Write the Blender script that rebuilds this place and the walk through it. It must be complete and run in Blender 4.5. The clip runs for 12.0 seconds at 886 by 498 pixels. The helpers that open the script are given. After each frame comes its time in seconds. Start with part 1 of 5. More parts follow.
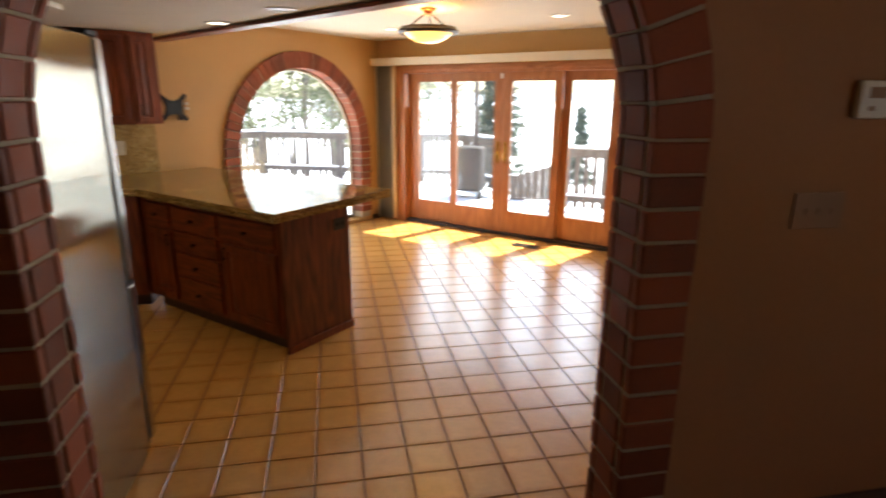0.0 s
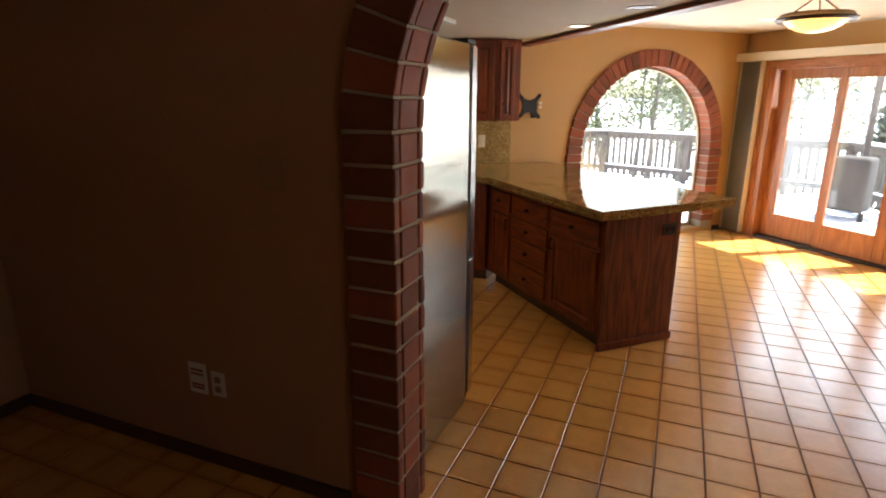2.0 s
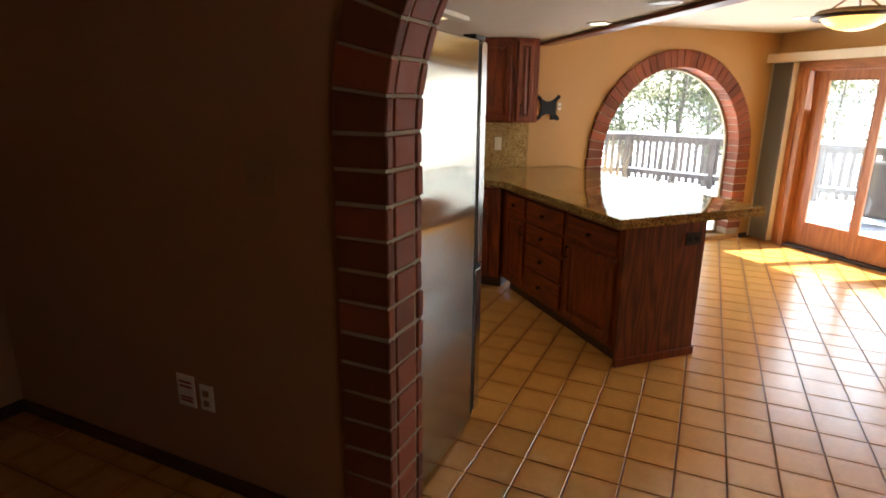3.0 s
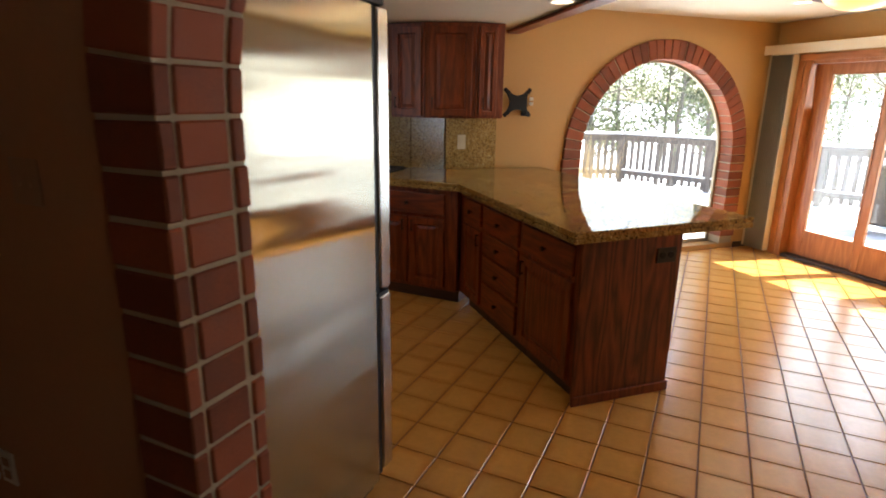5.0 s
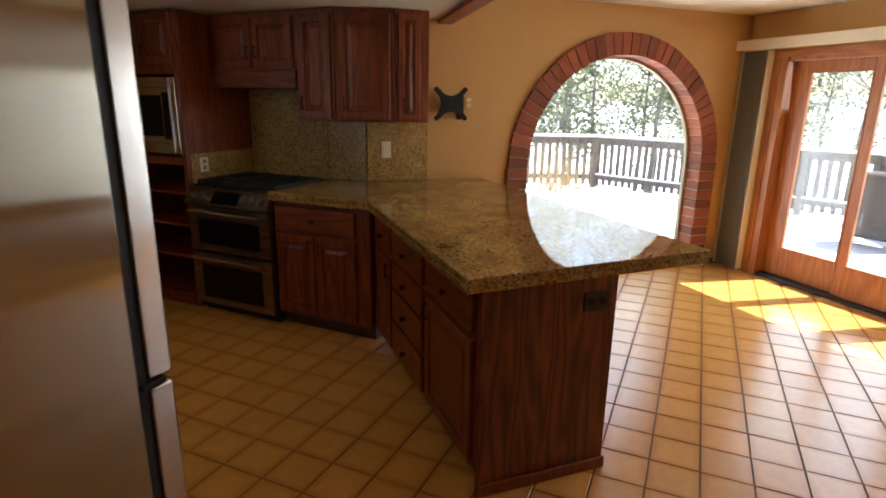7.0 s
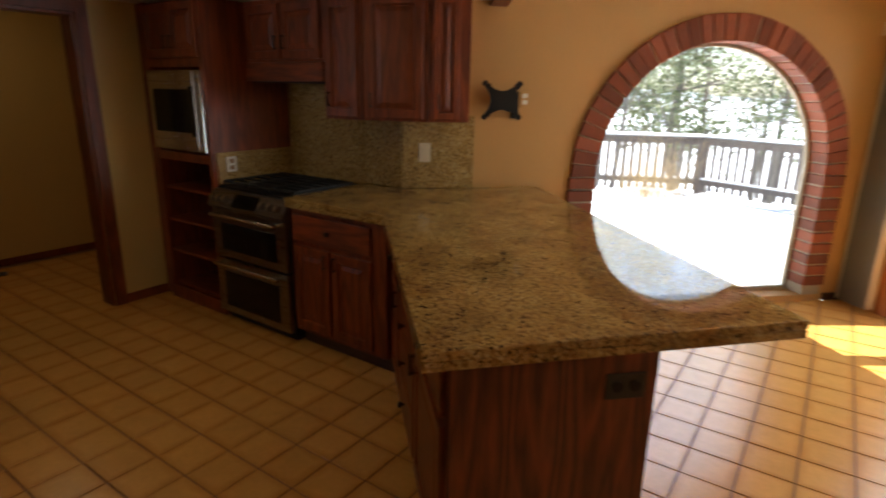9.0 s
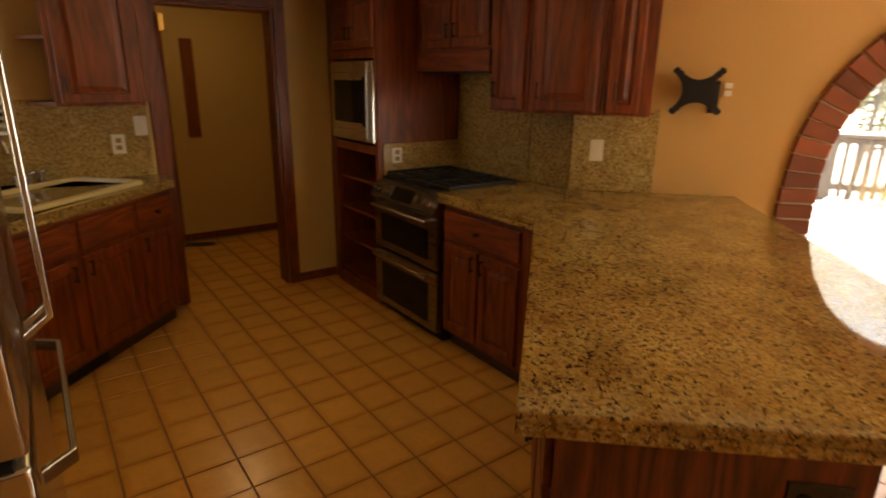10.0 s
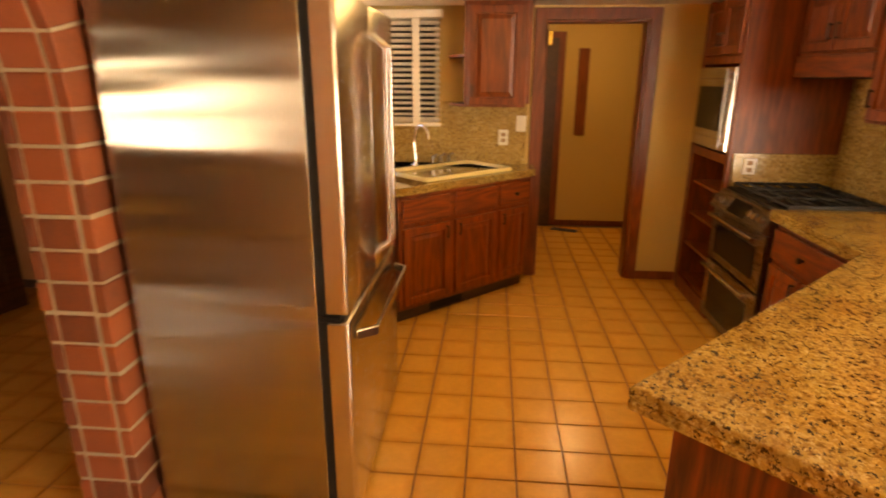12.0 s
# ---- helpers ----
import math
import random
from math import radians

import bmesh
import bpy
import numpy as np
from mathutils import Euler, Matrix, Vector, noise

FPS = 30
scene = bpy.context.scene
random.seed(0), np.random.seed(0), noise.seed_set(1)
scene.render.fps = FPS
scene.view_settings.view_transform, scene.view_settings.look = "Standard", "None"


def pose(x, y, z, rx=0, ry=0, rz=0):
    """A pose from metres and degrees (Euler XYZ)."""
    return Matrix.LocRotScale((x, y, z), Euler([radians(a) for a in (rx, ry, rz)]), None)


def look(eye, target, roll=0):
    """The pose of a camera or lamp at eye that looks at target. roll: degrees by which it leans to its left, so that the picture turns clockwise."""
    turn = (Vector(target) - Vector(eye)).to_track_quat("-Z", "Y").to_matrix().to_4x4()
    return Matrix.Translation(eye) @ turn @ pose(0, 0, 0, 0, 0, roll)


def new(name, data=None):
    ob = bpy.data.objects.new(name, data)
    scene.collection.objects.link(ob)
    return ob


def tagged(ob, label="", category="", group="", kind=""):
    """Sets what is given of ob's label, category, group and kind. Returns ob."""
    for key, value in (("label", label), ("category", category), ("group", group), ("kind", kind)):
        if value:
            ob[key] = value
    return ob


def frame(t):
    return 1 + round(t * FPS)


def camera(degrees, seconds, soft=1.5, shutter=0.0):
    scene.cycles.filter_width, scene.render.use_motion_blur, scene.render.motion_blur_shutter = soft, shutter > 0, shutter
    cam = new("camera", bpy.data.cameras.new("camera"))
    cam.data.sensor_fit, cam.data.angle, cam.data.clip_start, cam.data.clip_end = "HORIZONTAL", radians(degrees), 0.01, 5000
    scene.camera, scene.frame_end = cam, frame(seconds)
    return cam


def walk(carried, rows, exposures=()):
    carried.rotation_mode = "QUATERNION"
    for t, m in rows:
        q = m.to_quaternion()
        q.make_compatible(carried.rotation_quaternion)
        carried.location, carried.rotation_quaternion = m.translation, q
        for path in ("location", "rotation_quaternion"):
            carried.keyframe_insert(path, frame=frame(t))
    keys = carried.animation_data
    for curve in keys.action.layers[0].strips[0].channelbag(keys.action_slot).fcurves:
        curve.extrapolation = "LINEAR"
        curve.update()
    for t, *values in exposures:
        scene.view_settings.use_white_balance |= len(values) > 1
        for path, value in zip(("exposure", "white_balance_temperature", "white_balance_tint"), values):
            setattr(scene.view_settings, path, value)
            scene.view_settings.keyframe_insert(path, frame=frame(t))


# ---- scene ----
cam = camera(76.5, 12.0, soft=1.8, shutter=0.5)
PATH = [
    (0, (-0.071, -0.036, 1.62), (0.298, 1.859, 1.097), 0.4),
    (0.5, (-0.076, -0.017, 1.644), (-0.083, 1.911, 1.11), 0.1),
    (1, (-0.066, -0.026, 1.61), (-0.439, 1.866, 1.081), 0.3),
    (1.5, (-0.054, -0.067, 1.631), (-0.655, 1.766, 1.101), 0.1),
    (2, (-0.04, -0.069, 1.613), (-0.782, 1.711, 1.085), 0.2),
    (2.5, (-0.037, -0.011, 1.608), (-0.835, 1.745, 1.081), 0.3),
    (4.5, (0.007, 0.612, 1.568), (-0.815, 2.361, 1.055), 0.7),
    (5, (0.098, 0.775, 1.544), (-0.725, 2.522, 1.023), 0.8),
    (5.5, (0.16, 0.945, 1.518), (-0.654, 2.7, 1.011), 0.8),
    (6, (0.182, 1.165, 1.564), (-0.603, 2.93, 1.046), 0.7),
    (6.5, (0.189, 1.373, 1.59), (-0.58, 3.141, 1.06), 1.0),
    (7, (0.245, 1.603, 1.549), (-0.541, 3.368, 1.031), 0.9),
    (7.2, (0.263, 1.658, 1.533), (-0.537, 3.421, 1.031), 0.3),
    (8.8, (0.369, 2.298, 1.587), (-0.637, 3.94, 1.045), 1.0),
    (9, (0.325, 2.318, 1.568), (-0.766, 3.903, 1.023), 1.1),
    (9.5, (0.265, 2.498, 1.547), (-1.101, 3.845, 0.982), 0.9),
    (10, (0.25, 2.659, 1.549), (-1.3, 3.783, 0.973), 0.8),
    (10.5, (0.303, 2.864, 1.58), (-1.431, 3.671, 0.994), 0.4),
    (11, (0.426, 2.943, 1.587), (-1.436, 3.38, 1.001), 0.4),
    (11.5, (0.567, 2.964, 1.555), (-1.341, 3.102, 0.971), 0.2),
    (12, (0.697, 3.012, 1.594), (-1.208, 2.846, 1.007), 0.3),
]

# ---- light ----
EXPOSURES = [(0.0, 2.0, 6450, 8), (2.0, 2.15, 6450, 8), (4.5, 2.1, 6450, 8), (7.2, 1.7, 6300, 8), (9.0, 1.65, 6400, 8), (9.5, 1.75, 6700, 9), (10.0, 2.05, 9500, 15), (10.5, 2.4, 11500, 21), (11.0, 2.85, 12500, 22), (12.0, 3.6, 12500, 22)]
walk(cam, [(t, look(eye, target, roll)) for t, eye, target, roll in PATH], EXPOSURES)

SUN_AZ, SUN_EL = math.atan2(0.46, 0.32), math.atan2(1.0, 0.56)
world = bpy.data.worlds.new("world")
scene.world = world
world.use_nodes = True
wn = world.node_tree
sky = wn.nodes.new("ShaderNodeTexSky")
sky.sky_type, sky.sun_disc = "NISHITA", False
sky.sun_elevation, sky.sun_rotation = SUN_EL, SUN_AZ
wn.nodes["Background"].inputs[1].default_value = 0.15
wn.links.new(sky.outputs[0], wn.nodes["Background"].inputs[0])


def lamp(name, kind, m, energy, colour, size=0.1, size_y=0.0, spread=180):
    d = bpy.data.lights.new(name, kind)
    d.energy, d.color = energy, colour
    if kind == "AREA":
        d.size = size
        d.spread = radians(spread)
        if size_y:
            d.shape, d.size_y = "RECTANGLE", size_y
        else:
            d.shape = "DISK"
    elif kind == "SUN":
        d.angle = size
    else:
        d.shadow_soft_size = size
    ob = new(name, d)
    ob.matrix_world = m
    return ob


lamp("sun", "SUN", look((20 * 0.46, 20 * 0.32, 20), (0, 0, 0)), 5.0, (1.0, 0.95, 0.86), radians(0.5))
# sky light entering by the garden doors and the arched window
lamp("sky_doors", "AREA", look((1.93, 6.50, 1.10), (0.93, 5.50, 0.95)), 9.8, (0.92, 0.96, 1.0), 2.9, 1.6, 145)
lamp("sky_arch", "AREA", look((-0.56, 6.87, 1.1), (0.44, 5.87, 1.0)), 2.9, (0.94, 0.97, 1.0), 1.5, 1.5, 145)
lamp("pendant_bulb", "POINT", Matrix.Translation((0.73, 4.78, 2.17)), 1.6, (1.0, 0.68, 0.34), 0.06)
lamp("hall_bulb", "AREA", look((-4.7, 3.9, 2.38), (-4.7, 3.9, 0)), 0.6, (1.0, 0.74, 0.42), 0.25)
# fill light added for the entry, from an invented, unseen window
lamp("fill_entry", "AREA", look((3.47, -0.82, 1.31), (0, -0.6, 1.1)), 1.1, (1.0, 0.80, 0.62), 0.85, 0.5)


# ---- materials ----
def mat(name, base, rough=0.5, metal=0.0, vary=0.15, scale=6.0, stretch=(1, 1, 1), fine=80.0, bump=0.1, dist=0.003, piece=0.0, emit=0.0, coat=0.0, spec=0.5, rvary=0.5, rim=0.0):
    """Base colour with a broad and a fine variation, and fine relief."""
    m = bpy.data.materials.new(name)
    m.use_nodes = True
    nt = m.node_tree
    b = nt.nodes["Principled BSDF"]
    b.inputs["Roughness"].default_value, b.inputs["Metallic"].default_value = rough, metal
    b.inputs["Coat Weight"].default_value, b.inputs["Specular IOR Level"].default_value, b.inputs["Coat Roughness"].default_value = coat, spec, 0.25
    tc = nt.nodes.new("ShaderNodeTexCoord")
    mp = nt.nodes.new("ShaderNodeMapping")
    mp.inputs["Scale"].default_value = stretch
    nt.links.new(tc.outputs["Object"], mp.inputs[0])
    src = mp.outputs[0]
    if piece:
        info = nt.nodes.new("ShaderNodeObjectInfo")
        geo = nt.nodes.new("ShaderNodeNewGeometry")
        add = nt.nodes.new("ShaderNodeMath")
        add.operation = "ADD"
        nt.links.new(info.outputs["Random"], add.inputs[0])
        nt.links.new(geo.outputs["Random Per Island"], add.inputs[1])
        rnd = nt.nodes.new("ShaderNodeMath")
        rnd.operation = "FRACT"
        nt.links.new(add.outputs[0], rnd.inputs[0])
        off = nt.nodes.new("ShaderNodeVectorMath")
        off.operation = "MULTIPLY_ADD"
        nt.links.new(rnd.outputs[0], off.inputs[0])
        off.inputs[1].default_value = (37, 51, 23)
        nt.links.new(src, off.inputs[2])
        src = off.outputs[0]
    n1 = nt.nodes.new("ShaderNodeTexNoise")
    n1.inputs["Scale"].default_value, n1.inputs["Detail"].default_value = scale, 4
    n2 = nt.nodes.new("ShaderNodeTexNoise")
    n2.inputs["Scale"].default_value, n2.inputs["Detail"].default_value = fine, 6
    for n in (n1, n2):
        nt.links.new(src, n.inputs["Vector"])
    ramp = nt.nodes.new("ShaderNodeValToRGB")
    ramp.color_ramp.elements[0].position, ramp.color_ramp.elements[1].position = 0.2, 0.8
    ramp.color_ramp.elements[0].color = (*[c * (1 - vary) for c in base], 1)
    ramp.color_ramp.elements[1].color = (*[min(1, c * (1 + vary)) for c in base], 1)
    mixf = nt.nodes.new("ShaderNodeMath")
    mixf.operation = "MULTIPLY_ADD"
    nt.links.new(n2.outputs[0], mixf.inputs[0])
    mixf.inputs[1].default_value = 0.4
    half = nt.nodes.new("ShaderNodeMath")
    half.operation = "MULTIPLY"
    nt.links.new(n1.outputs[0], half.inputs[0])
    half.inputs[1].default_value = 0.6
    nt.links.new(half.outputs[0], mixf.inputs[2])
    fac = mixf.outputs[0]
    if piece:
        pv = nt.nodes.new("ShaderNodeMath")
        pv.operation = "MULTIPLY_ADD"
        nt.links.new(rnd.outputs[0], pv.inputs[0])
        pv.inputs[1].default_value = piece
        sub = nt.nodes.new("ShaderNodeMath")
        sub.operation = "SUBTRACT"
        nt.links.new(fac, sub.inputs[0])
        sub.inputs[1].default_value = piece / 2
        nt.links.new(sub.outputs[0], pv.inputs[2])
        fac = pv.outputs[0]
    nt.links.new(fac, ramp.inputs[0])
    colour = ramp.outputs[0]
    if rim:
        # browner glaze round the edge of each square tile of the side rim
        sp = nt.nodes.new("ShaderNodeSeparateXYZ")
        nt.links.new(tc.outputs["Object"], sp.inputs[0])
        far = []
        for axis in (0, 1):
            q = nt.nodes.new("ShaderNodeMath")
            q.operation, q.inputs[1].default_value = "MULTIPLY", 1 / rim
            nt.links.new(sp.outputs[axis], q.inputs[0])
            pp = nt.nodes.new("ShaderNodeMath")
            pp.operation, pp.inputs[1].default_value = "PINGPONG", 0.5
            nt.links.new(q.outputs[0], pp.inputs[0])
            far.append(pp.outputs[0])
        big = nt.nodes.new("ShaderNodeMath")
        big.operation = "SMOOTH_MAX"
        big.inputs[2].default_value = 0.08
        nt.links.new(far[0], big.inputs[0])
        nt.links.new(far[1], big.inputs[1])
        uneven = nt.nodes.new("ShaderNodeMath")
        uneven.operation, uneven.inputs[1].default_value = "MULTIPLY_ADD", 0.35
        nt.links.new(n1.outputs[0], uneven.inputs[0])
        nt.links.new(big.outputs[0], uneven.inputs[2])
        edge_ramp = nt.nodes.new("ShaderNodeValToRGB")
        edge_ramp.color_ramp.elements[0].position, edge_ramp.color_ramp.elements[1].position = 0.50, 0.70
        edge_ramp.color_ramp.elements[0].color, edge_ramp.color_ramp.elements[1].color = (1, 1, 1, 1), (0.80, 0.70, 0.60, 1)
        nt.links.new(uneven.outputs[0], edge_ramp.inputs[0])
        mul = nt.nodes.new("ShaderNodeMix")
        mul.data_type, mul.blend_type = "RGBA", "MULTIPLY"
        mul.inputs[0].default_value = 1.0
        nt.links.new(colour, mul.inputs[6])
        nt.links.new(edge_ramp.outputs[0], mul.inputs[7])
        colour = mul.outputs[2]
    nt.links.new(colour, b.inputs["Base Color"])
    rr = nt.nodes.new("ShaderNodeMath")
    rr.operation = "MULTIPLY_ADD"
    nt.links.new(n1.outputs[0], rr.inputs[0])
    rr.inputs[1].default_value, rr.inputs[2].default_value = rough * rvary, rough * (1 - rvary / 2)
    nt.links.new(rr.outputs[0], b.inputs["Roughness"])
    if bump:
        bp = nt.nodes.new("ShaderNodeBump")
        bp.inputs["Strength"].default_value, bp.inputs["Distance"].default_value = bump, dist
        nt.links.new(mixf.outputs[0], bp.inputs["Height"])
        nt.links.new(bp.outputs[0], b.inputs["Normal"])
    if emit:
        b.inputs["Emission Color"].default_value = (*base, 1)
        b.inputs["Emission Strength"].default_value = emit
    return m


def wood(name, dark, light, rough=0.42, axis="Z", scale=1.0, coat=0.05, bold=0.28):
    """Oak with long grain and cathedral bands along one axis."""
    m = bpy.data.materials.new(name)
    m.use_nodes = True
    nt = m.node_tree
    b = nt.nodes["Principled BSDF"]
    b.inputs["Roughness"].default_value, b.inputs["Coat Weight"].default_value, b.inputs["Coat Roughness"].default_value = rough, coat, 0.25
    tc = nt.nodes.new("ShaderNodeTexCoord")
    info = nt.nodes.new("ShaderNodeObjectInfo")
    off = nt.nodes.new("ShaderNodeVectorMath")
    off.operation = "MULTIPLY_ADD"
    nt.links.new(info.outputs["Random"], off.inputs[0])
    off.inputs[1].default_value = (11, 17, 5)
    nt.links.new(tc.outputs["Object"], off.inputs[2])
    mp = nt.nodes.new("ShaderNodeMapping")
    st = {"Z": (1, 1, 0.12), "X": (0.12, 1, 1), "Y": (1, 0.12, 1)}[axis]
    mp.inputs["Scale"].default_value = [s * scale for s in st]
    nt.links.new(off.outputs[0], mp.inputs[0])
    broad = nt.nodes.new("ShaderNodeTexNoise")
    broad.inputs["Scale"].default_value, broad.inputs["Detail"].default_value = 5, 2
    nt.links.new(mp.outputs[0], broad.inputs["Vector"])
    rings = nt.nodes.new("ShaderNodeMath")
    rings.operation = "MULTIPLY"
    nt.links.new(broad.outputs[0], rings.inputs[0])
    rings.inputs[1].default_value = 22
    saw = nt.nodes.new("ShaderNodeMath")
    saw.operation = "PINGPONG"
    nt.links.new(rings.outputs[0], saw.inputs[0])
    saw.inputs[1].default_value = 1.0
    fine = nt.nodes.new("ShaderNodeTexNoise")
    fine.inputs["Scale"].default_value, fine.inputs["Detail"].default_value = 90, 5
    nt.links.new(mp.outputs[0], fine.inputs["Vector"])
    mix = nt.nodes.new("ShaderNodeMath")
    mix.operation = "MULTIPLY_ADD"
    nt.links.new(saw.outputs[0], mix.inputs[0])
    mix.inputs[1].default_value = bold
    f2 = nt.nodes.new("ShaderNodeMath")
    f2.operation = "MULTIPLY"
    nt.links.new(fine.outputs[0], f2.inputs[0])
    f2.inputs[1].default_value = 0.85 - bold
    nt.links.new(f2.outputs[0], mix.inputs[2])
    ramp = nt.nodes.new("ShaderNodeValToRGB")
    ramp.color_ramp.elements[0].position, ramp.color_ramp.elements[1].position = 0.22, 0.72
    ramp.color_ramp.elements[0].color, ramp.color_ramp.elements[1].color = (*dark, 1), (*light, 1)
    nt.links.new(mix.outputs[0], ramp.inputs[0])
    nt.links.new(ramp.outputs[0], b.inputs["Base Color"])
    bp = nt.nodes.new("ShaderNodeBump")
    bp.inputs["Strength"].default_value, bp.inputs["Distance"].default_value = 0.12, 0.002
    nt.links.new(mix.outputs[0], bp.inputs["Height"])
    nt.links.new(bp.outputs[0], b.inputs["Normal"])
    return m


def granite(name, rough=0.035, grain=0.9):
    m = bpy.data.materials.new(name)
    m.use_nodes = True
    nt = m.node_tree
    b = nt.nodes["Principled BSDF"]
    b.inputs["Roughness"].default_value, b.inputs["Specular IOR Level"].default_value = rough, 0.8
    tc = nt.nodes.new("ShaderNodeTexCoord")

    def layer(kind, scale, stops):
        if kind == "v":
            n = nt.nodes.new("ShaderNodeTexVoronoi")
            n.inputs["Scale"].default_value = scale
            warp = nt.nodes.new("ShaderNodeTexNoise")
            warp.inputs["Scale"].default_value = scale * 0.8
            wv = nt.nodes.new("ShaderNodeVectorMath")
            wv.operation = "MULTIPLY_ADD"
            nt.links.new(warp.outputs["Color"], wv.inputs[0])
            nt.links.new(tc.outputs["Object"], warp.inputs["Vector"])
            wv.inputs[1].default_value = (0.03, 0.03, 0.03)
            nt.links.new(tc.outputs["Object"], wv.inputs[2])
            nt.links.new(wv.outputs[0], n.inputs["Vector"])
            sep = nt.nodes.new("ShaderNodeSeparateColor")
            nt.links.new(n.outputs["Color"], sep.inputs[0])
            out = sep.outputs[0]
        else:
            n = nt.nodes.new("ShaderNodeTexNoise")
            n.inputs["Scale"].default_value, n.inputs["Detail"].default_value = scale, 6
            nt.links.new(tc.outputs["Object"], n.inputs["Vector"])
            out = n.outputs[0]
        r = nt.nodes.new("ShaderNodeValToRGB")
        els = r.color_ramp.elements
        while len(els) < len(stops):
            els.new(0.5)
        for e, (p, c) in zip(els, stops):
            e.position, e.color = p, (*c, 1)
        nt.links.new(out, r.inputs[0])
        return r.outputs[0]

    crystals = layer("v", 120, [(0.0, (0.58, 0.41, 0.16)), (0.35, (0.40, 0.26, 0.09)), (0.6, (0.62, 0.47, 0.22)), (0.85, (0.31, 0.18, 0.06)), (1.0, (0.68, 0.56, 0.32))])
    broad = layer("n", 7, [(0.35, (0.62, 0.52, 0.36)), (0.65, (0.92, 0.88, 0.72))])
    specks = layer("v", 135, [(0.0, (0.05, 0.035, 0.03)), (0.09, (0.10, 0.07, 0.045)), (0.12, (1, 1, 1)), (1.0, (1, 1, 1))])
    fine = layer("n", 70, [(0.34, (0.42, 0.31, 0.18)), (0.48, (1, 1, 1))])
    last = crystals
    for other in (broad, specks, fine):
        mx = nt.nodes.new("ShaderNodeMix")
        mx.data_type, mx.blend_type = "RGBA", "MULTIPLY"
        mx.inputs[0].default_value = grain
        nt.links.new(last, mx.inputs[6])
        nt.links.new(other, mx.inputs[7])
        last = mx.outputs[2]
    nt.links.new(last, b.inputs["Base Color"])
    return m


def steel(name, base=(0.62, 0.59, 0.54), rough=0.22, along="Y", wave=0.0, groove=0.04, aniso=0.0):
    m = bpy.data.materials.new(name)
    m.use_nodes = True
    nt = m.node_tree
    b = nt.nodes["Principled BSDF"]
    b.inputs["Metallic"].default_value, b.inputs["Base Color"].default_value = 1.0, (*base, 1)
    tc = nt.nodes.new("ShaderNodeTexCoord")
    mp = nt.nodes.new("ShaderNodeMapping")
    mp.inputs["Scale"].default_value = {"X": (0.02, 1, 1), "Y": (1, 0.02, 1), "Z": (1, 1, 0.003)}[along]
    nt.links.new(tc.outputs["Object"], mp.inputs[0])
    n = nt.nodes.new("ShaderNodeTexNoise")
    n.inputs["Scale"].default_value, n.inputs["Detail"].default_value = 400, 4
    nt.links.new(mp.outputs[0], n.inputs["Vector"])
    rr = nt.nodes.new("ShaderNodeMath")
    rr.operation = "MULTIPLY_ADD"
    nt.links.new(n.outputs[0], rr.inputs[0])
    rr.inputs[1].default_value, rr.inputs[2].default_value = rough * 0.6, rough * 0.7
    nt.links.new(rr.outputs[0], b.inputs["Roughness"])
    bp = nt.nodes.new("ShaderNodeBump")
    bp.inputs["Strength"].default_value, bp.inputs["Distance"].default_value = groove, 0.0008
    nt.links.new(n.outputs[0], bp.inputs["Height"])
    if wave:
        w = nt.nodes.new("ShaderNodeTexNoise")
        w.inputs["Scale"].default_value, w.inputs["Detail"].default_value = 2.6, 1
        ws = nt.nodes.new("ShaderNodeMapping")
        ws.inputs["Scale"].default_value = (0.22, 0.22, 2.4)
        nt.links.new(tc.outputs["Object"], ws.inputs[0])
        nt.links.new(ws.outputs[0], w.inputs["Vector"])
        b2 = nt.nodes.new("ShaderNodeBump")
        b2.inputs["Strength"].default_value, b2.inputs["Distance"].default_value = 1.0, wave
        nt.links.new(w.outputs[0], b2.inputs["Height"])
        nt.links.new(b2.outputs[0], bp.inputs["Normal"])
    nt.links.new(bp.outputs[0], b.inputs["Normal"])
    if aniso:
        tg = nt.nodes.new("ShaderNodeTangent")
        tg.direction_type, tg.axis = "RADIAL", "Z"
        nt.links.new(tg.outputs[0], b.inputs["Tangent"])
        b.inputs["Anisotropic"].default_value = aniso
    return m


def glass(name, tint=(0.97, 0.98, 0.97)):
    m = bpy.data.materials.new(name)
    m.use_nodes = True
    nt = m.node_tree
    nt.nodes.remove(nt.nodes["Principled BSDF"])
    tr = nt.nodes.new("ShaderNodeBsdfTransparent")
    tr.inputs[0].default_value = (*tint, 1)
    gl = nt.nodes.new("ShaderNodeBsdfGlossy")
    gl.inputs["Roughness"].default_value = 0.01
    fr = nt.nodes.new("ShaderNodeFresnel")
    fr.inputs[0].default_value = 1.45
    mx = nt.nodes.new("ShaderNodeMixShader")
    nt.links.new(fr.outputs[0], mx.inputs[0])
    nt.links.new(tr.outputs[0], mx.inputs[1])
    nt.links.new(gl.outputs[0], mx.inputs[2])
    nt.links.new(mx.outputs[0], nt.nodes["Material Output"].inputs[0])
    return m


